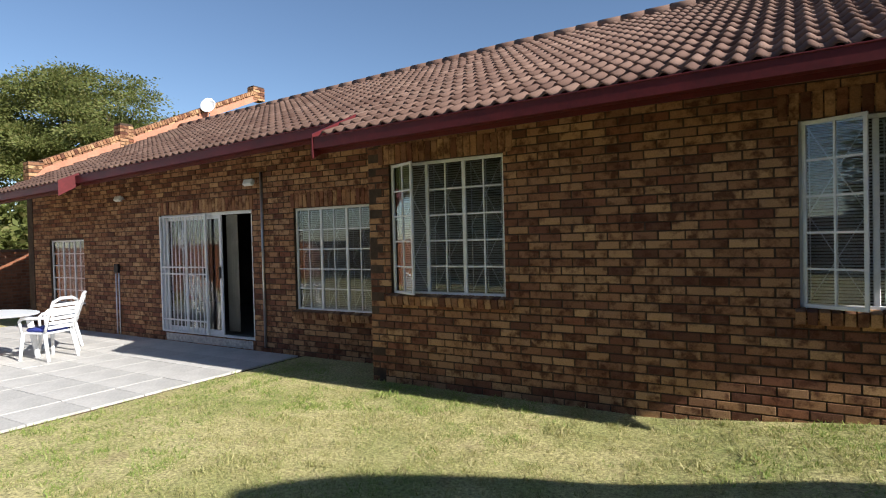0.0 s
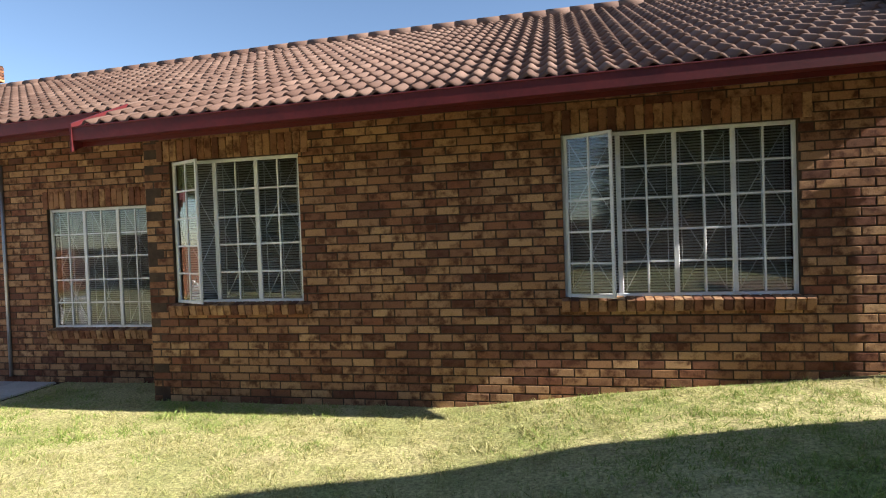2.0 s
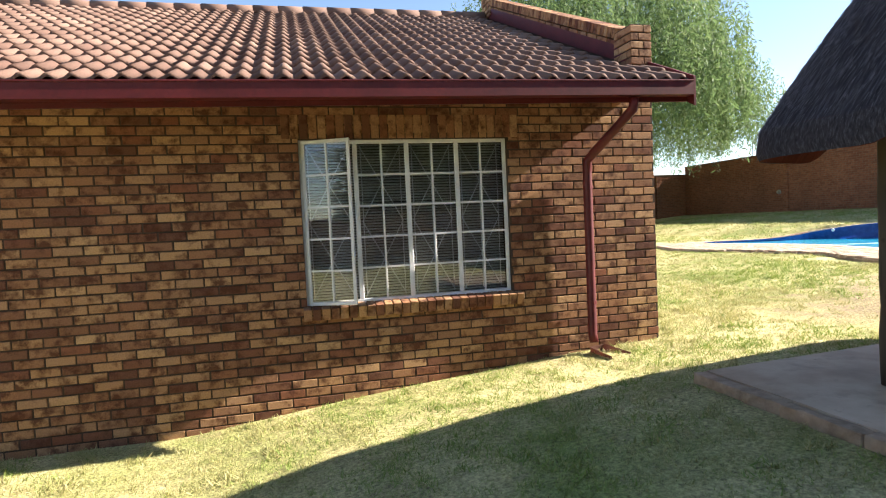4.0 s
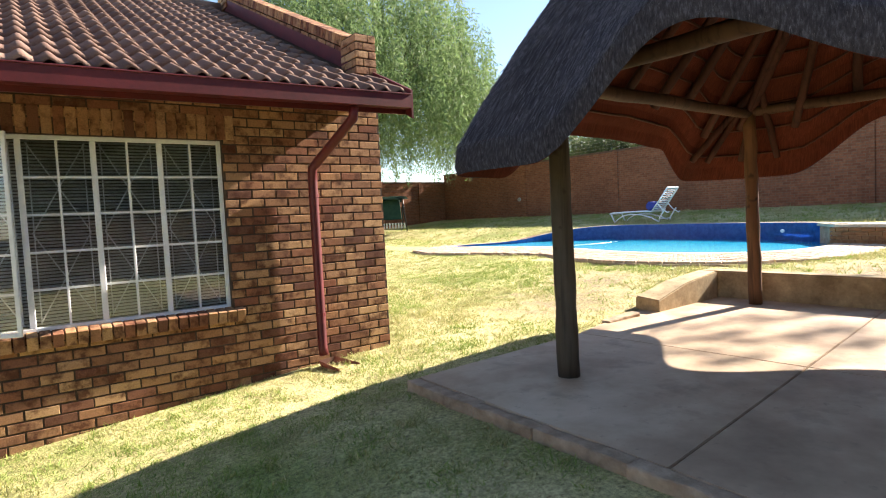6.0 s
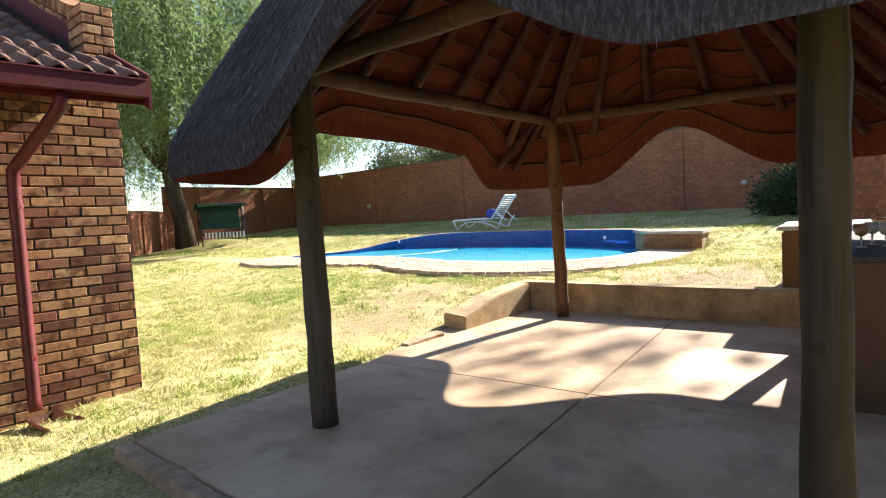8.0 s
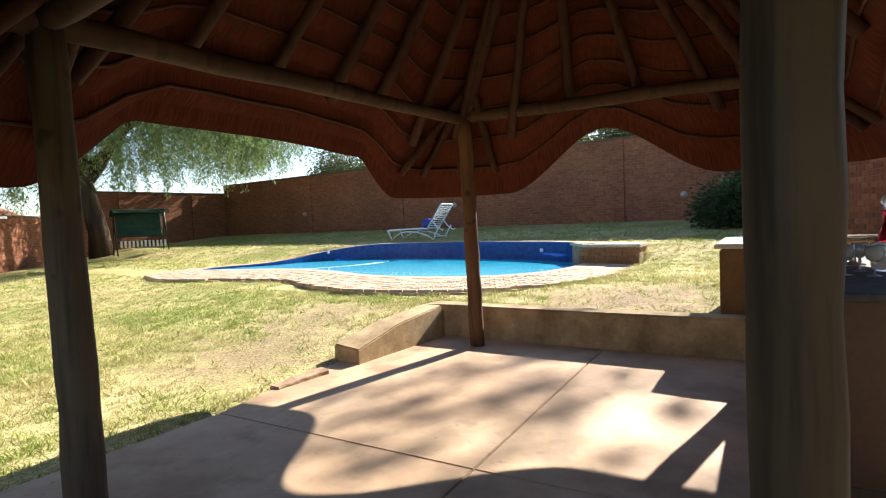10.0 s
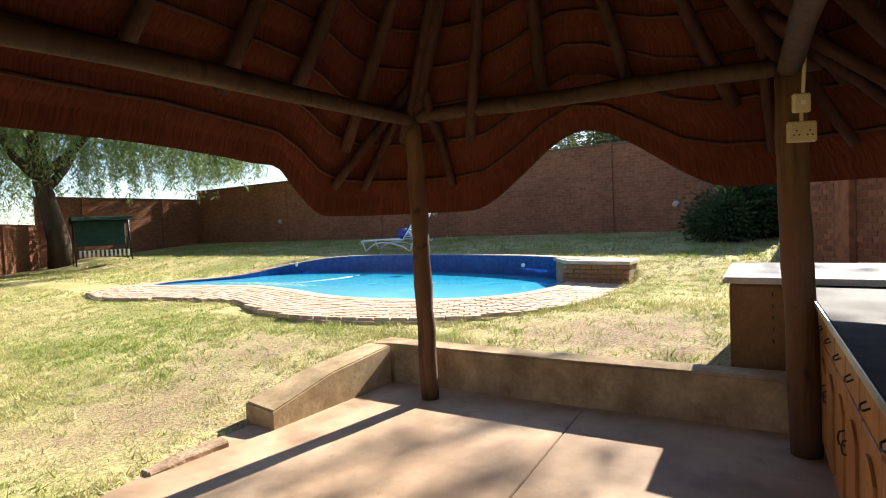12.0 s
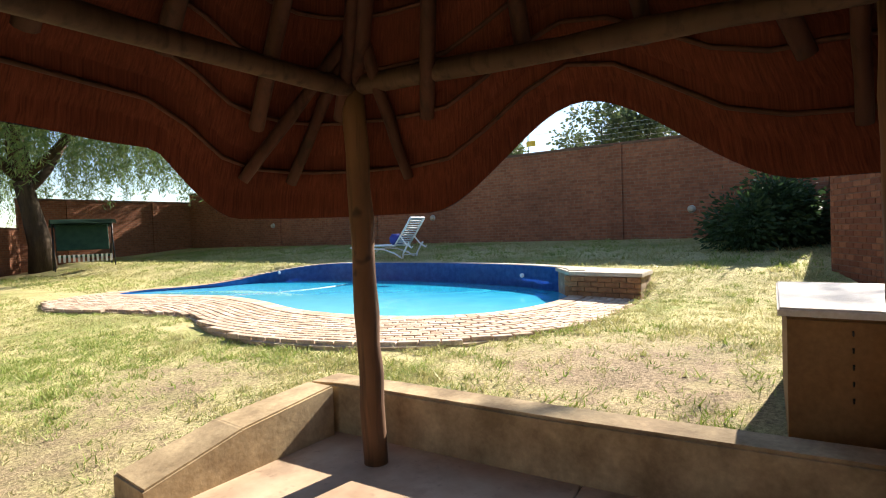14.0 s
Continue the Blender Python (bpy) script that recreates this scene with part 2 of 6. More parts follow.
M_THATCH = thatch_mat("grey_weathered_thatch", (0.022, 0.021, 0.026), (0.056, 0.053, 0.065), (0.135, 0.128, 0.155), 1.6, 0.7)
M_UNDER = thatch_mat("rust_red_thatch_underside", (0.058, 0.016, 0.011), (0.105, 0.029, 0.018), (0.150, 0.046, 0.027), 1.8, 0.4)
M_STRAW = simple("grey_straw", (0.045, 0.043, 0.051), (0.135, 0.128, 0.150), 30, 0.95, 0, 0)


def lawn_mat():
    m, nt, b = nodes_of("dry_winter_lawn", 0.95, 0, 0.15)
    big = noise_node(nt, 0.55, 5)
    mid = noise_node(nt, 3.2, 6)
    fine = noise_node(nt, 34, 5, rough=0.7)
    col = ramp(nt, big.outputs[0], [(0.36, (0.26, 0.28, 0.09)), (0.50, (0.45, 0.40, 0.18)), (0.66, (0.55, 0.48, 0.24))])
    col = mix(nt, ramp(nt, mid.outputs[0], [(0.55, (0, 0, 0)), (0.68, (0.5, 0.5, 0.5))]), col, (0.33, 0.25, 0.14))
    # trodden bare earth beside the low wall and the lapa
    pos = nt.nodes.new("ShaderNodeNewGeometry").outputs["Position"]
    for c, rad in (((7.9, -2.9, 0.3), 1.7), ((4.4, -0.1, 0.2), 1.2), ((5.9, 0.6, 0.3), 1.0)):
        d = nt.nodes.new("ShaderNodeVectorMath")
        d.operation = "DISTANCE"
        nt.links.new(pos, d.inputs[0])
        d.inputs[1].default_value = c
        s = nt.nodes.new("ShaderNodeMath")
        s.operation = "MULTIPLY_ADD"
        nt.links.new(mid.outputs[0], s.inputs[0])
        s.inputs[1].default_value = -2.4
        nt.links.new(d.outputs["Value"], s.inputs[2])
        m2 = nt.nodes.new("ShaderNodeMapRange")
        nt.links.new(s.outputs[0], m2.inputs["Value"])
        m2.inputs["From Min"].default_value = rad - 2.4
        m2.inputs["From Max"].default_value = rad - 0.9
        m2.inputs["To Min"].default_value = 0.9
        m2.inputs["To Max"].default_value = 0.0
        col = mix(nt, m2.outputs[0], col, (0.29, 0.21, 0.135))
    col = mix(nt, 0.7, col, ramp(nt, fine.outputs[0], [(0.32, (0.08, 0.08, 0.08)), (0.66, (0.82, 0.82, 0.82))]), "OVERLAY")
    nt.links.new(col, b.inputs["Base Color"])
    h = mix(nt, 0.5, mid.outputs[0], fine.outputs[0])
    bump(nt, b, h, 0.9, 0.04)
    return m


M_LAWN = lawn_mat()


def leaf_mat(name, tones, trans=0.35):
    m, nt, b = nodes_of(name, 0.6, 0, 0.3)
    rnd = nt.nodes.new("ShaderNodeNewGeometry").outputs["Random Per Island"]
    col = ramp(nt, rnd, [(i / max(1, len(tones) - 1), c) for i, c in enumerate(tones)])
    nt.links.new(col, b.inputs["Base Color"])
    tl = nt.nodes.new("ShaderNodeBsdfTranslucent")
    nt.links.new(col, tl.inputs[0])
    ms = nt.nodes.new("ShaderNodeMixShader")
    ms.inputs[0].default_value = trans
    out = nt.nodes["Material Output"]
    nt.links.new(b.outputs[0], ms.inputs[1])
    nt.links.new(tl.outputs[0], ms.inputs[2])
    nt.links.new(ms.outputs[0], out.inputs[0])
    return m


M_GREENBLADE = leaf_mat("green_grass_blade", [(0.16, 0.25, 0.045), (0.32, 0.38, 0.095), (0.23, 0.31, 0.065), (0.48, 0.46, 0.18)], 0.3)
M_BLADE = leaf_mat("grass_blade", [(0.21, 0.26, 0.068), (0.53, 0.465, 0.22), (0.31, 0.325, 0.105), (0.58, 0.51, 0.265)], 0.3)
M_PEPPER = leaf_mat("pepper_tree_leaf", [(0.095, 0.155, 0.055), (0.15, 0.22, 0.085), (0.12, 0.18, 0.068), (0.21, 0.275, 0.115)], 0.5)
M_ACACIA = leaf_mat("thorn_tree_leaf", [(0.13, 0.16, 0.045), (0.20, 0.21, 0.065), (0.17, 0.20, 0.055), (0.26, 0.23, 0.085)], 0.45)
M_BUSH = leaf_mat("dark_shrub_leaf", [(0.025, 0.05, 0.018), (0.05, 0.09, 0.03), (0.035, 0.07, 0.025)], 0.25)
M_FAR = leaf_mat("distant_foliage", [(0.07, 0.10, 0.045), (0.11, 0.145, 0.06), (0.09, 0.12, 0.055)], 0.3)


def glass_mat(name, tint=(0.92, 0.95, 0.95), rough=0.0, clear=1.0):
    m, nt, b = nodes_of(name, rough, 0, 0.5)
    b.inputs["Base Color"].default_value = (*tint, 1)
    b.inputs["Transmission Weight"].default_value = clear
    b.inputs["IOR"].default_value = 1.5
    return m


M_GLASS = glass_mat("window_glass")
M_CRYSTAL = glass_mat("cut_glass", (0.80, 0.79, 0.76), 0.16, 0.7)
M_RUBY = glass_mat("ruby_glass", (0.55, 0.01, 0.03), 0.02)
M_AMBER = glass_mat("amber_glass", (0.82, 0.58, 0.34), 0.12, 0.75)


def water_mat():
    m, nt, b = nodes_of("pool_water", 0.02, 0, 0.5)
    b.inputs["Base Color"].default_value = (0.02, 0.36, 0.62, 1)
    n = noise_node(nt, 2.2, 3)
    col = ramp(nt, n.outputs[0], [(0.35, (0.012, 0.42, 0.70)), (0.65, (0.035, 0.52, 0.76))])
    # paler over the shallow side
    sep = nt.nodes.new("ShaderNodeSeparateXYZ")
    nt.links.new(nt.nodes.new("ShaderNodeNewGeometry").outputs["Position"], sep.inputs[0])
    shallow = nt.nodes.new("ShaderNodeMapRange")
    nt.links.new(sep.outputs[0], shallow.inputs["Value"])
    shallow.inputs["From Min"].default_value, shallow.inputs["From Max"].default_value = 8.9, 12.6
    shallow.inputs["To Min"].default_value, shallow.inputs["To Max"].default_value = 0.75, 0.0
    col = mix(nt, shallow.outputs[0], col, (0.26, 0.74, 0.86))
    nt.links.new(col, b.inputs["Base Color"])
    bump(nt, b, n.outputs[0], 0.05, 0.02)
    return m


M_WATER = water_mat()


def mosaic_mat():
    m, nt, b = nodes_of("blue_pool_mosaic", 0.25, 0, 0.5)
    v = noise_node(nt, 9, 4)
    col = ramp(nt, v.outputs[0], [(0.35, (0.03, 0.12, 0.40)), (0.65, (0.05, 0.18, 0.53))])
    nt.links.new(col, b.inputs["Base Color"])
    return m


M_MOSAIC = mosaic_mat()
PAVER = [(0.50, 0.35, 0.24), (0.62, 0.47, 0.35), (0.56, 0.41, 0.29), (0.68, 0.55, 0.43)]
M_COPING = brick_mat("pale_brick_paver", PAVER, "object", (0.42, 0.29, 0.20))
M_COPING_M = brick_mat("pale_brick_paver_mass", PAVER, "island", (0.42, 0.29, 0.20))

M_BLOCKBRICK = brick_mat("brown_paver", [(0.27, 0.135, 0.06), (0.34, 0.18, 0.085), (0.30, 0.155, 0.07)], "object", (0.20, 0.095, 0.045))


def slab_mat():
    m, nt, b = nodes_of("worn_brown_screed", 0.7, 0, 0.35)
    a = noise_node(nt, 0.9, 6)
    c = noise_node(nt, 14, 5)
    stain = noise_node(nt, 2.6, 7)
    col = ramp(nt, a.outputs[0], [(0.32, (0.27, 0.172, 0.105)), (0.46, (0.415, 0.28, 0.177)), (0.56, (0.51, 0.365, 0.24)), (0.70, (0.635, 0.48, 0.335))])
    col = mix(nt, ramp(nt, c.outputs[0], [(0.62, (0, 0, 0)), (0.75, (0.5, 0.5, 0.5))]), col, (0.17, 0.115, 0.08))
    col = mix(nt, ramp(nt, stain.outputs[0], [(0.55, (0, 0, 0)), (0.66, (0.4, 0.4, 0.4))]), col, (0.20, 0.135, 0.09))
    nt.links.new(col, b.inputs["Base Color"])
    bump(nt, b, c.outputs[0], 0.15, 0.005)
    return m


M_SLAB = slab_mat()


# ---- mesh helpers ----
def link(name, bm, material, parent=None, label="", smooth=False):
    me = bpy.data.meshes.new(name)
    bm.normal_update()
    bm.to_mesh(me)
    bm.free()
    return link_mesh(name, me, material, parent, label, smooth)


def link_mesh(name, me, material, parent=None, label="", smooth=False):
    for mt in material if isinstance(material, (list, tuple)) else [material]:
        me.materials.append(mt)
    if smooth:
        me.polygons.foreach_set("use_smooth", [True] * len(me.polygons))
    ob = new(name, me)
    if parent is not None:
        ob.parent = parent
    if label:
        ob["label"] = label
    return ob


def part(name, bm, material, parent, label="", smooth=False):
    return link(name, bm, material, parent, label, smooth)


def raw_mesh(name, verts, faces):
    me = bpy.data.meshes.new(name)
    me.from_pydata([tuple(v) for v in verts], [], faces)
    me.update()
    return me


def quads_mesh(name, verts, quads, tri=False):
    """A large mesh from arrays of vertices and four- or three-cornered faces."""
    n = 3 if tri else 4
    me = bpy.data.meshes.new(name)
    me.vertices.add(len(verts))
    me.vertices.foreach_set("co", np.asarray(verts, np.float32).ravel())
    me.loops.add(len(quads) * n)
    me.loops.foreach_set("vertex_index", np.asarray(quads, np.int32).ravel())
    me.polygons.add(len(quads))
    me.polygons.foreach_set("loop_start", np.arange(len(quads), dtype=np.int32) * n)
    me.polygons.foreach_set("loop_total", np.full(len(quads), n, np.int32))
    me.polygons.foreach_set("use_smooth", np.zeros(len(quads), bool))
    me.update(calc_edges=True)
    return me


def empty(name, m=None, label="", category="", group="", kind=""):
    ob = new(name)
    ob.empty_display_size = 0.1
    if m is not None:
        ob.matrix_basis = m
    return tagged(ob, label, category, group, kind)


def box(bm, x0, x1, y0, y1, z0, z1, bevel=0.0, m=None):
    geo = bmesh.ops.create_cube(bm, size=1.0)
    mat = Matrix.Translation(((x0 + x1) / 2, (y0 + y1) / 2, (z0 + z1) / 2)) @ Matrix.Diagonal((abs(x1 - x0), abs(y1 - y0), abs(z1 - z0), 1))
    bmesh.ops.transform(bm, matrix=(m @ mat if m is not None else mat), verts=geo["verts"])
    if bevel:
        es = list({e for v in geo["verts"] for e in v.link_edges})
        bmesh.ops.bevel(bm, geom=es, offset=bevel, segments=1, affect="EDGES")
    return bm


def boxed(x0, x1, y0, y1, z0, z1, bevel=0.0, m=None):
    return box(bmesh.new(), x0, x1, y0, y1, z0, z1, bevel, m)


def tube(bm, pts, radii, segs=10, cap=True):
    """A round bar through points, with a radius at each."""
    pts = [Vector(p) for p in pts]
    rings = []
    for i, p in enumerate(pts):
        d = (pts[min(i + 1, len(pts) - 1)] - pts[max(i - 1, 0)]).normalized()
        a = d.orthogonal().normalized() if i == 0 else (rings[-1][1] - d * rings[-1][1].dot(d)).normalized()
        b = d.cross(a)
        r = radii[i] if isinstance(radii, (list, tuple)) else radii
        ring = [bm.verts.new(p + r * (math.cos(k * math.tau / segs) * a + math.sin(k * math.tau / segs) * b)) for k in range(segs)]
        rings.append((ring, a))
    for (r0, _), (r1, _) in zip(rings, rings[1:]):
        for k in range(segs):
            bm.faces.new((r0[k], r0[(k + 1) % segs], r1[(k + 1) % segs], r1[k]))
    if cap:
        bm.faces.new(list(reversed(rings[0][0])))
        bm.faces.new(rings[-1][0])
    return bm


def bar(p0, p1, r, segs=8):
    return tube(bmesh.new(), [p0, p1], r, segs)


def log(p0, p1, r0, r1, rnd, wob=0.012, n=9, segs=12):
    """A round pole with the knots and bends of a natural trunk."""
    p0, p1 = Vector(p0), Vector(p1)
    d = (p1 - p0).normalized()
    a = d.orthogonal().normalized()
    b = d.cross(a)
    pts, rad = [], []
    for i in range(n):
        f = i / (n - 1)
        k = wob if 0 < i < n - 1 else 0
        pts.append(p0.lerp(p1, f) + a * rnd.uniform(-k, k) + b * rnd.uniform(-k, k))
        rad.append((r0 + (r1 - r0) * f) * rnd.uniform(0.94, 1.07))
    bm = tube(bmesh.new(), pts, rad, segs)
    for v in bm.verts:
        v.co += Vector((noise.noise(v.co * 9), noise.noise(v.co * 9 + Vector((5, 1, 2))), 0)) * 0.006
    return bm


def lathe(profile, segs=16):
    """Turned shape about z from pairs of radius and height."""
    bm = bmesh.new()
    rings = []
    for r, z in profile:
        rings.append([bm.verts.new((max(r, 1e-4) * math.cos(k * math.tau / segs), max(r, 1e-4) * math.sin(k * math.tau / segs), z)) for k in range(segs)])
    for r0, r1 in zip(rings, rings[1:]):
        for k in range(segs):
            bm.faces.new((r0[k], r0[(k + 1) % segs], r1[(k + 1) % segs], r1[k]))
    bm.faces.new(list(reversed(rings[0])))
    bm.faces.new(rings[-1])
    return bm


# ---- ground ----
def spline(points, n):
    """A smooth closed curve through points, n steps a span."""
    out, k = [], len(points)
    for i in range(k):
        p0, p1, p2, p3 = (Vector((*points[(i + j - 1) % k], 0)) for j in range(4))
        for s in range(n):
            t = s / n
            out.append(0.5 * (2 * p1 + (p2 - p0) * t + (2 * p0 - 5 * p1 + 4 * p2 - p3) * t * t + (3 * p1 - p0 - 3 * p2 + p3) * t ** 3))
    return [(v.x, v.y) for v in out]


POOL = spline([(11.95, -0.55), (10.5, -0.62), (9.5, -0.15), (8.95, 0.9), (8.95, 2.4), (9.45, 4.0), (9.75, 5.6), (9.45, 7.2), (9.1, 8.6), (9.9, 8.9), (11.2, 8.2), (12.5, 8.0), (13.35, 7.0), (13.85, 4.9), (13.7, 2.4), (13.0, 0.3)], 8)
DECK = spline([(12.25, -1.72), (11.2, -1.82), (9.8, -1.86), (8.5, -1.36), (7.6, -0.45), (7.2, 0.9), (7.4, 2.4), (7.95, 3.9), (7.85, 5.4), (7.4, 7.0), (7.40, 7.9), (8.0, 9.0), (9.4, 9.35), (11.2, 8.55), (12.6, 8.35), (13.7, 7.3), (14.2, 4.9), (14.05, 2.3), (13.4, 0.2), (12.7, -0.9)], 8)


def inside(x, y, poly):
    c, k = False, len(poly)
    for i in range(k):
        (x0, y0), (x1, y1) = poly[i], poly[i - 1]
        if (y0 > y) != (y1 > y) and x < (x1 - x0) * (y - y0) / (y1 - y0) + x0:
            c = not c
    return c


RISE_X = (-60, -6.5, -3.2, -2.0, -0.8, 0.6, 1.7, 4.4, 6.5, 7.8, 11.5, 13.2, 14.6, 18.9, 60)
RISE_Z = (-0.30, -0.27, -0.27, -0.14, -0.01, 0.10, 0.18, 0.28, 0.47, 0.53, 0.64, 0.93, 1.02, 1.32, 1.6)


def ground_z(x, y):
    z = float(np.interp(x, RISE_X, RISE_Z))
    if x > 0.95 and y < -1.55 + 0.12 * (x - 0.95) and x < 6.3:
        z = min(z, 0.12)
    # the lawn rises against the west edge of the slab
    if -1.2 < x < 0.95 and y < -1.0:
        z += 0.07 * min(1.0, (x + 1.2) / 1.9) * min(1.0, (-1.0 - y) / 0.7)
    return z + 0.012 * noise.noise(Vector((x * 0.9, y * 0.9, 0)))


def graded(lo, hi, a, b, fine, coarse):
    xs = list(np.arange(a, b + 1e-6, fine))
    step, v = fine, a
    while v > lo:
        step = min(step * 1.35, coarse)
        v -= step
        xs.insert(0, v)
    step, v = fine, xs[-1]
    while v < hi:
        step = min(step * 1.35, coarse)
        v += step
        xs.append(v)
    return xs


gx, gy = graded(-900, 900, -9, 20, 0.22, 120), graded(-900, 900, -7, 22, 0.22, 120)
gv, gq = [], []
for yy in gy:
    for xx in gx:
        zz = ground_z(xx, yy)
        if 7 < xx < 14.5 and -2 < yy < 10:
            if inside(xx, yy, POOL):
                zz = -0.9
            elif inside(xx, yy, DECK):
                zz = min(zz, 0.50)
        if xx < -8.4 and -4.6 < yy < 9 and xx > -17:
            zz = min(zz, -0.32)
        gv.append((xx, yy, zz))
W = len(gx)
for j in range(len(gy) - 1):
    for i in range(W - 1):
        gq.append((j * W + i, j * W + i + 1, (j + 1) * W + i + 1, (j + 1) * W + i))
ground = link_mesh("ground", quads_mesh("ground", gv, gq), M_LAWN, smooth=True)
tagged(ground, "dry yellow-green winter lawn with bare earth patches", "lawn", kind="structure")


# ---- brickwork ----
BL, BH, BJ = 0.219, 0.070, 0.0135


def brick_mesh(name, w, h, proud=0.010, bev=0.0035):
    x, z = w / 2, h / 2
    v = [(-x, proud, -z), (x, proud, -z), (x, proud, z), (-x, proud, z), (-x, bev, -z), (x, bev, -z), (x, bev, z), (-x, bev, z),
         (-x + bev, 0, -z + bev), (x - bev, 0, -z + bev), (x - bev, 0, z - bev), (-x + bev, 0, z - bev)]
    f = [(8, 9, 10, 11)] + [(i, (i + 1) % 4, 4 + (i + 1) % 4, 4 + i) for i in range(4)] + [(4 + i, 4 + (i + 1) % 4, 8 + (i + 1) % 4, 8 + i) for i in range(4)]
    return v, f


FULL = raw_mesh("brick", *brick_mesh("brick", BL, BH))
FULL.materials.append(M_BRICK_O)


def brick_wall(name, length, z0, z1, holes, place, single, material, mortar, thick=0.22, label="", seed=1):
    """A wall along local x with its face at local y = 0, courses laid from z0; holes are (x0, x1, z0, z1).
    Whole bricks with single(x, z) true become pieces of their own; the others form one mass."""
    rnd = random.Random(seed)
    xs = sorted({0, length, *(v for h in holes for v in h[:2])})
    zs = sorted({z0, z1, *(v for h in holes for v in h[2:])})
    bm = bmesh.new()
    for xa, xb in zip(xs, xs[1:]):
        for za, zb in zip(zs, zs[1:]):
            cx, cz = (xa + xb) / 2, (za + zb) / 2
            if not any(h[0] < cx < h[1] and h[2] < cz < h[3] for h in holes):
                box(bm, xa, xb, 0.008, thick, za, zb)
    bmesh.ops.remove_doubles(bm, verts=bm.verts, dist=1e-4)
    wall = link(name, bm, mortar)
    wall.matrix_basis = place
    tagged(wall, label, "wall", kind="structure")
    verts, faces, row, z = [], [], 0, z0
    while z + 0.02 < z1:
        zt = min(z + BH, z1)
        cut = [h for h in holes if h[2] < zt - 0.01 and h[3] > z + 0.01]
        spans, a = [], 0.0
        for h in sorted(cut):
            spans.append((a, h[0]))
            a = h[1]
        spans.append((a, length))
        off = (BL + BJ) / 2 * (row % 2)
        n = int(length / (BL + BJ)) + 3
        for k in range(-1, n):
            xa, xb = k * (BL + BJ) - off, k * (BL + BJ) - off + BL
            for s, e in spans:
                a, b = max(xa, s + 0.002), min(xb, e - 0.002)
                if b - a < 0.03:
                    continue
                whole = b - a > BL - 1e-3 and zt - z > BH - 1e-3
                cx, cz = (a + b) / 2, (z + zt) / 2
                jit = Vector((rnd.uniform(-0.002, 0.002), rnd.uniform(-0.0015, 0.001), rnd.uniform(-0.0015, 0.0015)))
                if whole and single(cx, cz):
                    o = new("brick", FULL)
                    o.parent = wall
                    o.matrix_basis = Matrix.Translation(Vector((cx, 0, cz)) + jit) @ Matrix.Rotation(rnd.uniform(-0.006, 0.006), 4, "Z")
                else:
                    v, f = brick_mesh("", b - a, zt - z)
                    base = len(verts)
                    verts += [(p[0] + cx + jit.x, p[1] + jit.y, p[2] + cz + jit.z) for p in v]
                    faces += [tuple(base + i for i in q) for q in f]
        z += BH + BJ
        row += 1
    mass = link_mesh("bricks", quads_mesh("bricks", verts, faces), material, wall)
    tagged(mass, kind="stuff")
    return wall


def soldier(x0, x1, z0, z1, y, material, parent, name, tilt=0.0, depth=0.1, gap=0.01, seed=3):
    """A row of bricks on end or on edge; each is a piece of its own."""
    rnd = random.Random(seed)
    n = max(1, round((x1 - x0) / 0.083))
    w = (x1 - x0) / n
    bm = boxed(-w / 2 + gap / 2, w / 2 - gap / 2, 0, depth, z0 - (z0 + z1) / 2, z1 - (z0 + z1) / 2, 0.004)
    me = bpy.data.meshes.new(name)
    bm.to_mesh(me)
    bm.free()
    me.materials.append(material)
    for i in range(n):
        o = new(name, me)
        o.parent = parent
        o.matrix_basis = pose(x0 + (i + 0.5) * w, y + rnd.uniform(-0.003, 0.003), (z0 + z1) / 2, tilt + rnd.uniform(-0.6, 0.6), 0, rnd.uniform(-0.5, 0.5))


W3 = (-2.02, 0.0, 0.80, 2.34)
W2 = (-6.18, -4.68, 0.80, 2.34)
W1 = (-8.50, -6.99, 0.42, 1.95)
WC = (-15.9, -14.5, 0.25, 1.60)
DOOR = (-11.86, -9.43, -0.12, 1.98)
YA = 0.70
XB0, XB1, XA0 = -6.49, 1.66, -16.6


def shift(h, x0):
    return (h[0] - x0, h[1] - x0, h[2], h[3])


wall_b = brick_wall("wall_south_east", XB1 - XB0, -0.36, 2.87, [shift(W3, XB0), shift(W2, XB0)], pose(XB0, 0, 0),
                    lambda x, z: x > 6.15 and z > -0.02, M_BRICK, M_MORTAR, label="ochre and brown face brick house wall, weathered")
wall_a = brick_wall("wall_south_west", XB0 - XA0, -0.36, 2.90, [shift(W1, XA0), shift(WC, XA0), shift(DOOR, XA0)], pose(XA0, YA, 0),
                    lambda x, z: False, M_BRICK, M_MORTAR, label="ochre and brown face brick house wall in shade", seed=2)
ret = brick_wall("wall_return", YA + 0.2, -0.36, 2.86, [], pose(XB0, YA + 0.2, 0, 0, 0, -90), lambda x, z: False, M_BRICK, M_MORTAR, thick=0.2,
                 label="short face brick return wall", seed=4)
EAVE_Y, EAVE_Z, SLOPE, RIDGE_Y = -0.66, 2.75, 0.46, 4.45
RIDGE_Z = EAVE_Z + SLOPE * (RIDGE_Y - EAVE_Y)


def roof_z(y):
    return EAVE_Z + SLOPE * (y - EAVE_Y) if y < RIDGE_Y else RIDGE_Z - SLOPE * (y - RIDGE_Y)


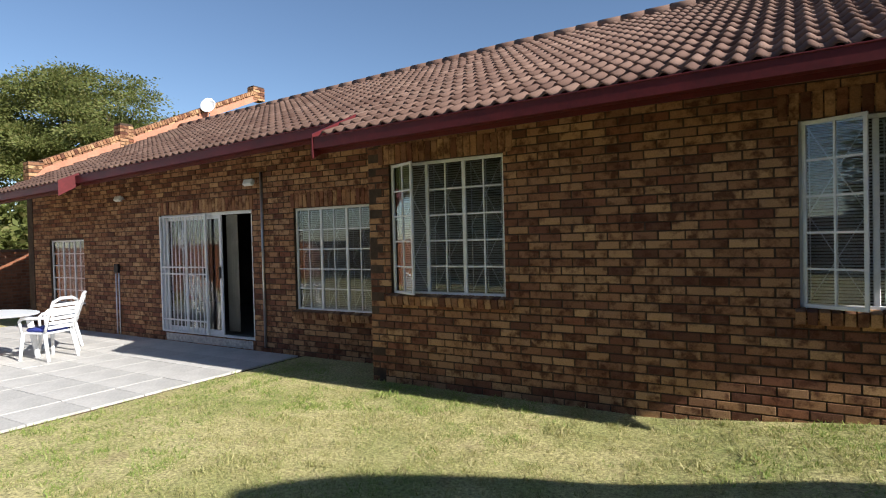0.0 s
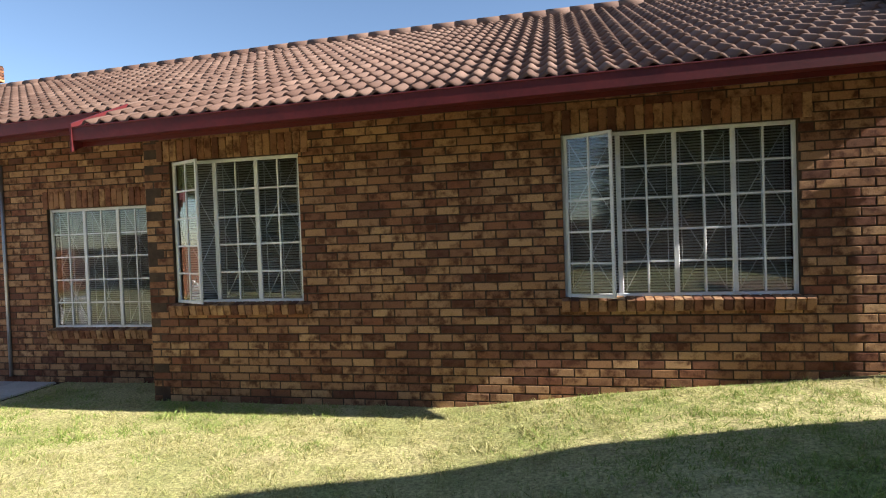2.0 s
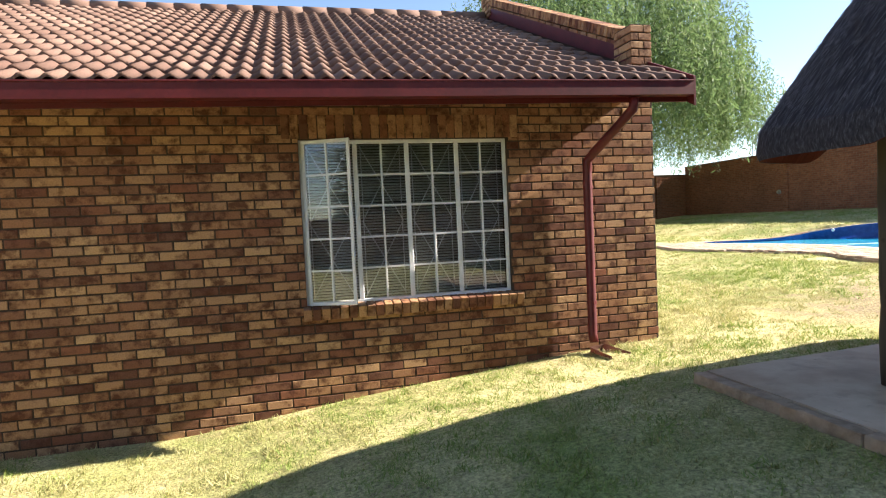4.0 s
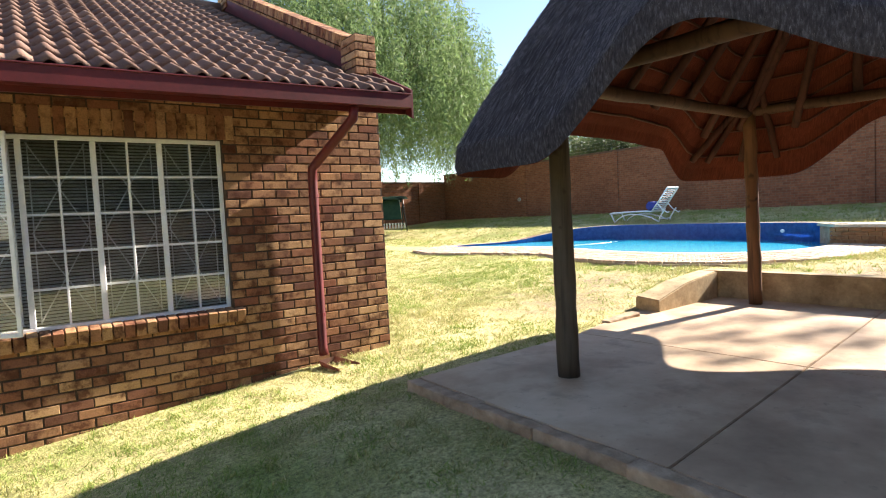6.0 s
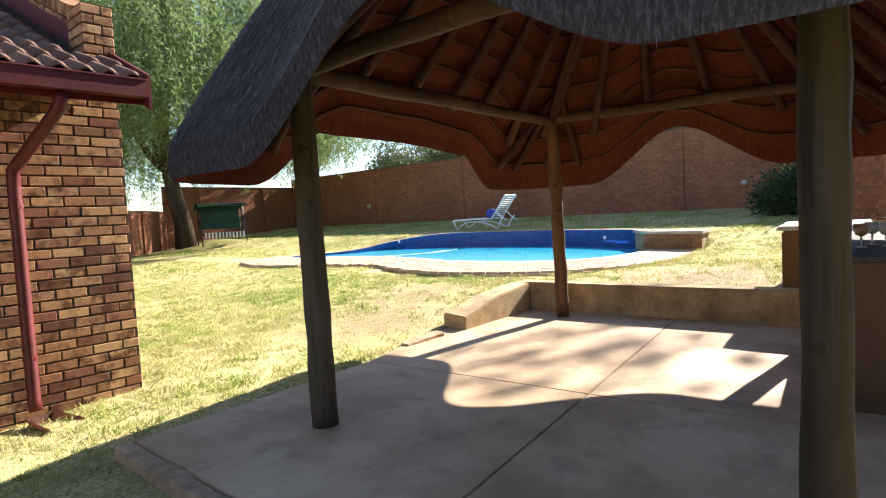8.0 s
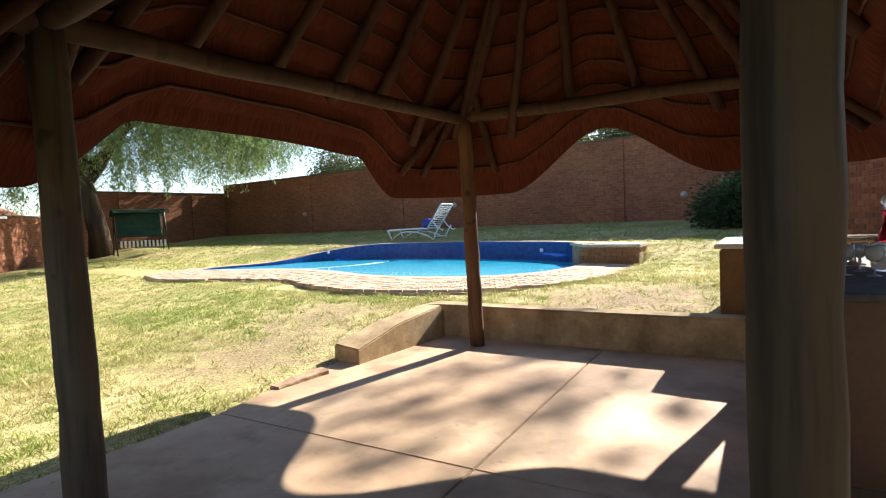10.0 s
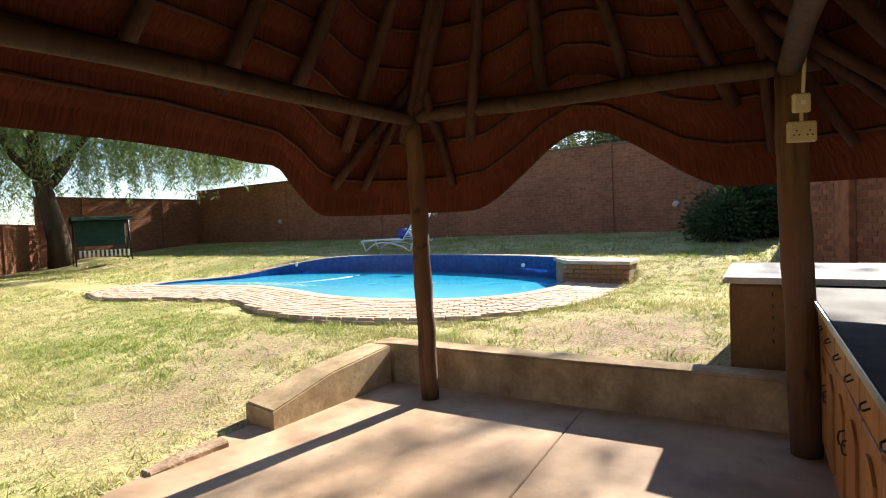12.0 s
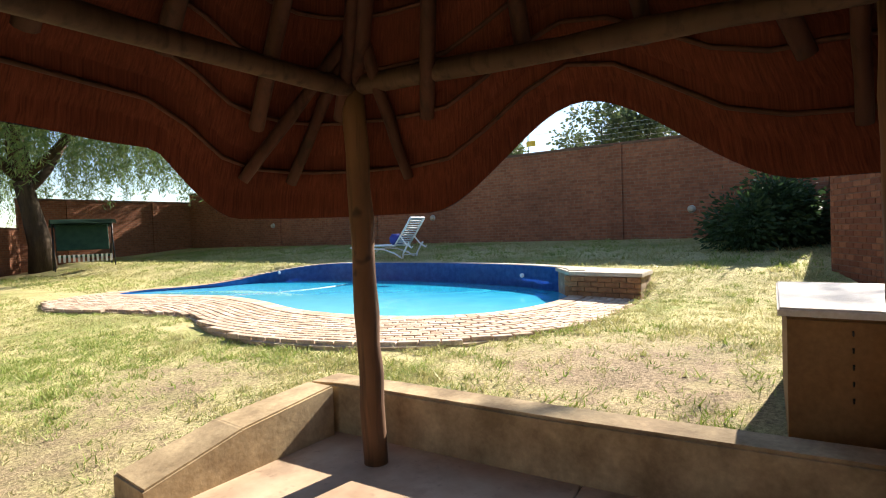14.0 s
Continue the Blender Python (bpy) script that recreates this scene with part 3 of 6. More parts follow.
# gable wall with its stepped brick parapet, at the east end and the west end
def gable(name, x0, x1, y_front, lab, west=False):
    RIDGE_Y = 4.45 if not west else 7.3
    RIDGE_Z = EAVE_Z + SLOPE * (RIDGE_Y - EAVE_Y)

    def roof_z(y):
        return EAVE_Z + SLOPE * (y - EAVE_Y)

    ob = empty(name, None, lab, "wall", kind="structure")
    bm = bmesh.new()
    prof = [(0.012, -0.4), (9.2, -0.4), (9.2, 2.9 if not west else 5.4), (RIDGE_Y, RIDGE_Z + 0.10), (0.012, roof_z(0.012) + 0.1)]
    va = [bm.verts.new((x0, y + y_front, z)) for y, z in prof]
    vb = [bm.verts.new((x1, y + y_front, z)) for y, z in prof]
    bm.faces.new(va)
    bm.faces.new(list(reversed(vb)))
    for i in range(len(prof)):
        bm.faces.new((va[i], vb[i], vb[(i + 1) % len(prof)], va[(i + 1) % len(prof)]))
    bmesh.ops.recalc_face_normals(bm, faces=bm.faces)
    part("core", bm, M_MORTAR, ob)
    # pillar at the eaves end
    y = y_front - 0.03
    pz = roof_z(y_front) - 0.05
    row = 0
    pv = boxed(x0 - 0.005, x1 + 0.005, y + 0.012, y + 0.33, pz, pz + 0.50)
    part("pillar_core", pv, M_MORTAR, ob)
    z = pz
    while z < pz + 0.5:
        for k in range(2):
            w = (x1 - x0 + 0.03)
            s = 0.62 if (row + k) % 2 else 0.38
            xa = x0 - 0.015 + (0 if k == 0 else w * (1 - s))
            part("brick", boxed(xa, xa + w * s - 0.008, y, y + 0.335, z, z + BH, 0.005), M_BRICK_O, ob)
        z += BH + BJ
        row += 1
    # raking coping of bricks on edge
    n = int((RIDGE_Y - y_front - 0.3) / math.cos(math.atan(SLOPE)) / 0.083)
    ang = math.degrees(math.atan(SLOPE))
    me = None
    for i in range(n):
        yy = y_front + 0.33 + i * 0.083 * math.cos(math.atan(SLOPE))
        if me is None:
            b0 = boxed(-(x1 - x0) / 2 - 0.02, (x1 - x0) / 2 + 0.02, -0.036, 0.036, 0.0, 0.11, 0.004)
            me = bpy.data.meshes.new("brick")
            b0.to_mesh(me)
            b0.free()
            me.materials.append(M_BRICK_O)
        o = new("brick", me)
        o.parent = ob
        o.matrix_basis = pose((x0 + x1) / 2, yy, roof_z(yy) + 0.26, ang)
        if i % 3 == 0:
            part("brick", boxed(x0 - 0.008, x1 + 0.008, -0.11, 0.11, -0.08, -0.005, 0.004, pose(0, yy, roof_z(yy) + 0.25, ang)), M_BRICK_O, ob)
    # flashing between tiles and parapet
    side = x0 - 0.012 if not west else x1 + 0.012
    bm = bmesh.new()
    q = [(side, y_front + 0.02, roof_z(y_front + 0.02) + 0.03), (side, RIDGE_Y, RIDGE_Z + 0.03), (side, RIDGE_Y, RIDGE_Z + 0.22), (side, y_front + 0.3, roof_z(y_front + 0.3) + 0.20)]
    v0 = [bm.verts.new(p) for p in q]
    v1 = [bm.verts.new((p[0] + (0.01 if not west else -0.01), p[1], p[2])) for p in q]
    bm.faces.new(v0)
    bm.faces.new(list(reversed(v1)))
    for i in range(4):
        bm.faces.new((v0[i], v1[i], v1[(i + 1) % 4], v0[(i + 1) % 4]))
    part("flashing", bm, M_RED if not west else M_FLASH, ob, "painted flashing strip")
    def pillar(ya, yb, za, zb):
        part("pillar_core", boxed(x0 - 0.015, x1 + 0.015, ya + 0.012, yb - 0.012, za, zb - 0.006), M_MORTAR, ob)
        z, odd = za, 0
        while z + BH < zb + 1e-3:
            ym = ya + (yb - ya) * (0.62 if odd else 0.38)
            for a, b in ((ya, ym - 0.005), (ym + 0.005, yb)):
                part("brick", boxed(x0 - 0.03, x1 + 0.03, a, b, z, z + BH, 0.005), M_BRICK_O, ob)
            z += BH + BJ
            odd = 1 - odd

    if west:
        pillar(2.75, 3.1, roof_z(2.9) - 0.1, roof_z(2.9) + 0.62)
    # ridge-end pillar
    pillar(RIDGE_Y - 0.25, RIDGE_Y + 0.2, RIDGE_Z, RIDGE_Z + 0.45)
    return ob


gable("wall_east_gable", XB1 - 0.235, XB1 - 0.015, 0.0, "east gable wall with raking brick parapet")
west_gable = gable("wall_west_gable", XA0 - 0.3, XA0 - 0.06, YA, "sunlit west gable wall with raking brick parapet", True)
back = link("wall_north", boxed(XA0, XB1, 9.2, 9.42, -0.4, 2.9), M_BRICK)
tagged(back, "plain back wall of the house", "wall", kind="structure")
# room surfaces take the dark tone, so indoor shade is in their colour
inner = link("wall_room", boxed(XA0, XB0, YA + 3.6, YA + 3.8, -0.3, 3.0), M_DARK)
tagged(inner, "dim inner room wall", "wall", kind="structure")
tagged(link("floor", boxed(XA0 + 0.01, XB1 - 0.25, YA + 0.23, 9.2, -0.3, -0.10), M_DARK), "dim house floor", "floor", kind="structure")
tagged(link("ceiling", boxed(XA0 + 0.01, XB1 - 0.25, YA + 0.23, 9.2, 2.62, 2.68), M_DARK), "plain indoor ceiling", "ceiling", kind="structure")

# ---- house roof ----
TW, TL = 0.33, 0.335


def tile_mesh():
    """One double-curved concrete tile with a thick front lip, lying on the local slope (x across, y up the slope)."""
    v, f, n = [], [], 17
    for j, (y, dz) in enumerate(((0.0, -0.030), (0.0, 0.0), (TL + 0.03, -0.032))):
        for i in range(n):
            u = i / (n - 1)
            h = 0.031 * (0.5 - 0.5 * math.cos(u * 2 * math.tau)) ** 1.25
            v.append((u * (TW + 0.012) - TW / 2, y, h * 1.5 + dz + 0.03))
    for j in range(2):
        for i in range(n - 1):
            a = j * n + i
            f.append((a, a + 1, a + n + 1, a + n))
    return v, f


roof = empty("roof", None, "brown concrete tiled pitched house roof", "roof", kind="structure")
TV, TF = tile_mesh()
TILE = raw_mesh("roof_tile", TV, TF)
TILE.materials.append(M_TILE_O)
TILE.polygons.foreach_set("use_smooth", [True] * len(TILE.polygons))
ang = math.atan(SLOPE)
rv, rf = [], []
slope_len = (RIDGE_Y - EAVE_Y) / math.cos(ang)
XR0, XR1 = -16.7, 1.60
ncol = int((XR1 - XR0) / TW)
nrow = int(slope_len / TL) + 1
rnd = random.Random(5)
XV, XC = -6.66, -13.2
YE_A, YE_C = 0.02, -0.26
for r in range(nrow):
    for c in range(ncol):
        x = XR1 - (c + 0.5) * TW
        low = EAVE_Y if x > XV else YE_C if x < XC else YE_A
        d = r * TL + (low - EAVE_Y) / math.cos(ang)
        y = EAVE_Y + d * math.cos(ang)
        if d + TL > slope_len + 0.2:
            continue
        if x > XB1 - 0.26 and y > -0.06:
            continue
        m = Matrix.Translation((x, y, EAVE_Z + d * math.sin(ang))) @ Matrix.Rotation(ang + rnd.uniform(-0.008, 0.008), 4, "X") @ Matrix.Rotation(rnd.uniform(-0.008, 0.008), 4, "Z")
        if r < 12 and x > -5.9:
            o = new("roof_tile", TILE)
            o.parent = roof
            o.matrix_basis = m
        else:
            b0 = len(rv)
            rv += [tuple(m @ Vector(p)) for p in TV]
            rf += [tuple(b0 + i for i in q) for q in TF]
tm = link_mesh("roof_tiles", quads_mesh("roof_tiles", rv, rf), M_TILE, roof, smooth=True)
tagged(tm, kind="stuff")


def slab_between(x0, x1, ya, yb, up, thick, material, name, parent):
    bm = bmesh.new()
    q = [(x0, ya, roof_z(ya) + up), (x1, ya, roof_z(ya) + up), (x1, yb, roof_z(yb) + up), (x0, yb, roof_z(yb) + up)]
    a = [bm.verts.new(p) for p in q]
    b = [bm.verts.new((p[0], p[1], p[2] - thick)) for p in q]
    bm.faces.new(a)
    bm.faces.new(list(reversed(b)))
    for i in range(4):
        bm.faces.new((a[i], b[i], b[(i + 1) % 4], a[(i + 1) % 4]))
    bmesh.ops.recalc_face_normals(bm, faces=bm.faces)
    return part(name, bm, material, parent)


slab_between(XV, XB1 - 0.25, EAVE_Y + 0.03, 0.0, -0.03, 0.03, M_REDDARK, "underlay", roof)
slab_between(XB1 - 0.25, XR1 - 0.01, EAVE_Y + 0.03, -0.02, -0.03, 0.03, M_REDDARK, "underlay", roof)
slab_between(XV, XB1 - 0.25, 0.0, RIDGE_Y, -0.03, 0.03, M_REDDARK, "underlay", roof)
slab_between(XC, XV, YE_A + 0.03, RIDGE_Y, -0.03, 0.03, M_REDDARK, "underlay", roof)
slab_between(XA0, XC, YE_C + 0.03, RIDGE_Y, -0.03, 0.03, M_REDDARK, "underlay", roof)
slab_between(XA0, XB1 - 0.25, RIDGE_Y, 9.6, 0.0, 0.06, M_TILE, "rear_slope", roof)
for i in range(46):
    xa = XB1 - 0.3 - i * 0.39
    part("ridge_tile", tube(bmesh.new(), [(xa, RIDGE_Y, RIDGE_Z + 0.02), (xa - 0.40, RIDGE_Y, RIDGE_Z + 0.03)], 0.105, 10), M_TILE_O, roof, smooth=True)


def eave(x0, x1, y, name="fascia"):
    z = roof_z(y)
    bm = bmesh.new()
    # square gutter: back, bottom and front with a rolled lip
    box(bm, x0, x1, y + 0.005, y + 0.025, z - 0.19, z + 0.0)
    box(bm, x0, x1, y - 0.105, y + 0.005, z - 0.145, z - 0.139)
    box(bm, x0, x1, y - 0.108, y - 0.102, z - 0.145, z - 0.022)
    box(bm, x0, x1, y - 0.116, y - 0.102, z - 0.022, z - 0.010, 0.003)
    for xe in (x0, x1):
        box(bm, xe - 0.003, xe + 0.003, y - 0.108, y + 0.005, z - 0.145, z - 0.012)
    return part(name, bm, M_RED, roof, "dark red painted fascia and gutter")


eave(XV, XR1, EAVE_Y + 0.02)
eave(XC, XV - 0.005, YE_A + 0.02)
eave(XA0 - 0.3, XC - 0.005, YE_C + 0.02)


def verge(x, ya, yb, side, col=M_RED):
    bm = bmesh.new()
    q = [(ya, roof_z(ya) - 0.20), (yb, roof_z(yb) - 0.16), (yb, roof_z(yb) + 0.075), (ya, roof_z(ya) + 0.075)]
    a = [bm.verts.new((x, *p)) for p in q]
    b = [bm.verts.new((x + 0.022 * side, *p)) for p in q]
    bm.faces.new(a)
    bm.faces.new(list(reversed(b)))
    for i in range(4):
        bm.faces.new((a[i], b[i], b[(i + 1) % 4], a[(i + 1) % 4]))
    bmesh.ops.recalc_face_normals(bm, faces=bm.faces)
    part("barge_board", bm, col, roof)


verge(XR1 + 0.004, EAVE_Y - 0.08, -0.02, 1)
verge(XV - 0.004, EAVE_Y - 0.10, YE_A, -1)
verge(XC + 0.004, YE_C - 0.10, YE_A, 1)
# rafter feet under the eaves
for x in np.arange(-6.3, 1.6, 1.02):
    part("rafter_foot", boxed(-0.025, 0.025, 0.0, 0.62, -0.13, 0.0, 0.003, pose(float(x), EAVE_Y + 0.05, roof_z(EAVE_Y + 0.05) - 0.065, math.degrees(ang))), M_REDDARK, roof)


def sag(x):
    """The roof runs down a little towards the west."""
    return 0.0152 * (min(x, 1.6) - 1.6) if x > XV else 0.0152 * (XV - 1.6) + 0.03 * (x - XV)


for o in list(roof.children) + list(west_gable.children):
    if o.matrix_basis.translation.length > 1e-6:
        m = o.matrix_basis.copy()
        m.translation.z += sag(m.translation.x)
        o.matrix_basis = m
    else:
        for v in o.data.vertices:
            if v.co.z > 1.5:
                v.co.z += sag(v.co.x)
for x in np.arange(-13.0, -6.9, 1.02):
    part("rafter_foot", boxed(-0.025, 0.025, 0.0, 0.62, -0.13, 0.0, 0.003, pose(float(x), YE_A + 0.05, roof_z(YE_A + 0.05) - 0.065 + sag(float(x)), math.degrees(ang))), M_REDDARK, roof)


# ---- windows ----
def lattice(x0, x1, z0, z1, parent, name, y=0.0):
    """Burglar bars: uprights and crossed diagonals in flat bar."""
    bm = bmesh.new()
    r = 0.005
    for x in (x0 + 0.04, (x0 + x1) / 2, x1 - 0.04):
        tube(bm, [(x, y, z0), (x, y, z1)], r, 5)
    h = (z1 - z0) / 2
    for k in range(2):
        za, zb = z0 + k * h, z0 + (k + 1) * h
        tube(bm, [(x0 + 0.03, y, za), (x1 - 0.03, y, zb)], r, 5)
        tube(bm, [(x1 - 0.03, y, za), (x0 + 0.03, y, zb)], r, 5)
    part(name, bm, M_WHITE, parent, smooth=True)


def window(name, hole, y, cols, open_left, label, rows=5):
    x0, x1, z0, z1 = hole
    w = empty(name, pose(0, y, 0), label, "window", kind="structure")
    yf = 0.045
    bm = bmesh.new()
    t = 0.035
    box(bm, x0, x0 + t, yf, yf + 0.035, z0, z1, 0.004)
    box(bm, x1 - t, x1, yf, yf + 0.035, z0, z1, 0.004)
    box(bm, x0 + t, x1 - t, yf, yf + 0.035, z0, z0 + t, 0.004)
    box(bm, x0 + t, x1 - t, yf, yf + 0.035, z1 - t, z1, 0.004)
    part("window_frame", bm, M_WHITE, w, "white painted steel frame")
    edges = np.linspace(x0 + t / 2, x1 - t / 2, cols + 1)
    for xe in edges[1:-1]:
        part("mullion", boxed(xe - 0.022, xe + 0.022, yf + 0.001, yf + 0.034, z0 + t, z1 - t, 0.004), M_WHITE, w)
    zr = np.linspace(z0 + t, z1 - t, rows + 1)
    pw = (edges[1] - edges[0]) / 2
    glass = None
    for c in range(cols):
        xa, xb = edges[c] + 0.02, edges[c + 1] - 0.02
        swing = open_left and c == 0
        if swing:
            host = empty("sash", pose(xa - 0.01, yf - 0.004, 0, 0, 0, -26), "open side-hung steel sash")
            host.parent = w
            ox, fy = xa - 0.01, 0.0
            bm = bmesh.new()
            for za, zb, xs, xe in ((z0 + 0.01, z0 + 0.04, 0, xb - ox), (z1 - 0.04, z1 - 0.01, 0, xb - ox), (z0 + 0.04, z1 - 0.04, 0, 0.03), (z0 + 0.04, z1 - 0.04, xb - ox - 0.03, xb - ox)):
                box(bm, xs, xe, -0.012, 0.012, za, zb, 0.003)
            part("sash_frame", bm, M_WHITE, host)
        else:
            host, ox, fy = w, 0.0, yf + 0.014
        xm = (xa + xb) / 2
        part("glazing_bar", boxed(xm - ox - 0.009, xm - ox + 0.009, fy - 0.008, fy + 0.012, z0 + t, z1 - t, 0.002), M_WHITE, host)
        bm = bmesh.new()
        for zz in zr[1:-1]:
            box(bm, xa - ox, xm - ox - 0.009, fy - 0.007, fy + 0.011, zz - 0.009, zz + 0.009)
            box(bm, xm - ox + 0.009, xb - ox, fy - 0.007, fy + 0.011, zz - 0.009, zz + 0.009)
        part("glazing_bars", bm, M_WHITE, host)
        for k in range(2):
            for r in range(rows):
                if glass is None:
                    g0 = boxed(-pw / 2 + 0.012, pw / 2 - 0.012, -0.002, 0.002, -(zr[1] - zr[0]) / 2 + 0.008, (zr[1] - zr[0]) / 2 - 0.008)
                    glass = bpy.data.meshes.new("pane")
                    g0.to_mesh(glass)
                    g0.free()
                    glass.materials.append(M_GLASS)
                o = new("pane", glass)
                o.parent = host
                o.visible_shadow = False
                o.matrix_basis = pose((xa + xm) / 2 - ox if k == 0 else (xm + xb) / 2 - ox, fy + 0.003, (zr[r] + zr[r + 1]) / 2, 0, 0, 0.15 * ((r * 7 + k * 3 + c) % 5 - 2))
        lattice(xa, xb, z0 + 0.05, z1 - 0.05, w, "burglar_bars", yf + 0.075)
    # blind behind the glass
    blind = bmesh.new()
    zz = z0 + 0.02
    while zz < z1 - 0.02:
        box(blind, x0 + 0.01, x1 - 0.01, -0.0125, 0.0125, -0.0007, 0.0007, 0, pose(0, 0.185, zz, 40))
        zz += 0.027
    part("blind", blind, M_BLIND, w, "half-closed grey horizontal slat blind")
    # added dark sheet stands for the unlit room behind the blind
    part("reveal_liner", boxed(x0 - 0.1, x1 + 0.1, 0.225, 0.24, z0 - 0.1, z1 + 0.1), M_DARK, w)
    soldier(x0 - 0.04, x1 + 0.10, z0 - 0.125, z0 - 0.015, -0.062, M_BRICK_O, w, "sill_brick", 12, 0.16)
    return w


window("window_1", W3, 0.0, 4, True, "wide white steel cottage-pane window, one sash open")
window("window_2", W2, 0.0, 3, True, "white steel cottage-pane window, one sash open")
window("window_3", W1, YA, 3, False, "white steel cottage-pane window with burglar bars")
window("window_4", WC, YA, 3, False, "white barred window near the patio")
for hole, y in ((W3, 0.0), (W2, 0.0)):
    soldier(hole[0] - 0.15, hole[1] + 0.12, hole[3] + 0.006, hole[3] + 0.225, y - 0.008, M_BRICK_O, empty("lintel", None, "soldier course of face bricks over a window", "lintel", kind="structure"), "lintel_brick", 0, 0.03)
for hole in (W1, DOOR):
    soldier(hole[0] - 0.05, hole[1] + 0.05, hole[3] + 0.006, hole[3] + 0.225, YA - 0.008, M_BRICK_O, empty("lintel", None, "soldier course of face bricks over an opening", "lintel", kind="structure"), "lintel_brick", 0, 0.03)


# ---- patio door ----
def patio_door():
    x0, x1, z0, z1 = DOOR
    d = empty("door_1", pose(0, YA, 0), "white sliding patio door standing open with a folded security gate", "door", kind="structure")
    bm = bmesh.new()
    box(bm, x0, x0 + 0.05, 0.03, 0.11, z0, z1, 0.004)
    box(bm, x1 - 0.05, x1, 0.03, 0.11, z0, z1, 0.004)
    box(bm, x0 + 0.05, x1 - 0.05, 0.03, 0.11, z1 - 0.05, z1, 0.004)
    box(bm, x0 + 0.05, x1 - 0.05, 0.03, 0.11, z0, z0 + 0.03, 0.004)
    part("door_frame", bm, M_WHITE, d)
    for xa, xb, y in ((x0 + 0.05, x0 + 1.18, 0.075), (x0 + 0.62, x0 + 1.62, 0.045)):
        bm = bmesh.new()
        box(bm, xa, xa + 0.06, y, y + 0.03, z0 + 0.03, z1 - 0.05, 0.003)
        box(bm, xb - 0.06, xb, y, y + 0.03, z0 + 0.03, z1 - 0.05, 0.003)
        box(bm, xa + 0.06, xb - 0.06, y, y + 0.03, z0 + 0.03, z0 + 0.11, 0.003)
        box(bm, xa + 0.06, xb - 0.06, y, y + 0.03, z1 - 0.11, z1 - 0.05, 0.003)
        leaf = part("door_leaf", bm, M_WHITE, d)
        g = part("pane", boxed(xa + 0.06, xb - 0.06, y + 0.012, y + 0.018, z0 + 0.11, z1 - 0.11), M_GLASS, leaf)
        g.visible_shadow = False
        part("door_handle", boxed(xb - 0.05, xb - 0.015, y - 0.035, y - 0.002, 0.86, 1.06, 0.006), M_BLACK, leaf)
    gate = empty("security_gate", pose(0, 0, 0), "white barred steel security gate")
    gate.parent = d
    ga, gb = x0 + 0.03, x0 + 1.30
    bm = bmesh.new()
    for x in (ga, gb):
        box(bm, x - 0.018, x + 0.018, -0.03, 0.006, z0 + 0.02, z1 - 0.02, 0.003)
    for z in (z0 + 0.03, z0 + 0.24, 0.93, 1.05, z1 - 0.04):
        box(bm, ga + 0.018, gb - 0.018, -0.025, 0.001, z - 0.012, z + 0.012, 0.003)
    part("gate_frame", bm, M_WHITE, gate)
    n = 12
    for i in range(1, n):
        x = ga + (gb - ga) * i / n
        part("gate_bar", boxed(x - 0.007, x + 0.007, -0.019, -0.005, z0 + 0.03, z1 - 0.04), M_WHITE, gate)
    bm = bmesh.new()
    for k in range(10):
        a = k * math.tau / 10
        c = Vector(((ga + gb) / 2, -0.022, 1.55))
        p = [c + Vector((math.cos(a + s * 0.9) * 0.10 * s, 0, math.sin(a + s * 0.9) * 0.21 * s)) for s in (0.1, 0.4, 0.7, 1.0)]
        tube(bm, p, 0.006, 5)
    part("scroll_ornament", bm, M_WHITE, gate)
    for i in range(9):
        xa = x0 + 0.1 + i * 0.255
        part("step_tile", boxed(xa, xa + 0.248, -0.012, 0.0, z0 - 0.14, z0 - 0.012, 0.002), M_STEP, d, "patterned grey and white step tile")
    return d


patio_door()
# curtain inside the opening, beside the dark room
bm = bmesh.new()
cv = []
for i in range(25):
    x = -10.35 + i * 0.012
    y = YA + 0.24 + 0.018 * math.sin(i * 1.7)
    cv.append((bm.verts.new((x, y, -0.05)), bm.verts.new((x, y, 1.93))))
for (a, b), (c, d) in zip(cv, cv[1:]):
    bm.faces.new((a, c, d, b))
bmesh.ops.solidify(bm, geom=bm.faces[:], thickness=0.004)
tagged(link("curtain", bm, M_STRIPE, smooth=True), "gathered pale curtain hanging inside the door", "curtain")

# ---- patio ----
patio = empty("pavement", None, "pale grey square-slab patio paving", "paving", kind="structure")
part("bedding", boxed(-17.0, -8.45, -4.6, YA, -0.45, -0.285), M_MORTAR, patio)
PS = 0.60
pm = boxed(-PS / 2 + 0.004, PS / 2 - 0.004, -PS / 2 + 0.004, PS / 2 - 0.004, -0.04, 0.0, 0.004)
pme = bpy.data.meshes.new("paving_slab")
pm.to_mesh(pme)
pm.free()
pme.materials.append(M_PAVE)
rnd = random.Random(8)
for i in range(14):
    for j in range(8):
        o = new("paving_slab", pme)
        o.parent = patio
        o.matrix_basis = pose(-8.75 - i * PS, YA - 0.33 - j * PS, -0.262 + rnd.uniform(-0.003, 0.003), rnd.uniform(-0.2, 0.2), rnd.uniform(-0.2, 0.2))

# ---- thatched shelter ----
P1, P2, P3, P4 = (1.83, -2.42), (5.81, -1.94), (5.95, -4.65), (1.95, -5.125)
SZ = 0.27
slab = empty("floor_shelter", None, "worn brown cement floor slab with cut joints", "floor", kind="structure")


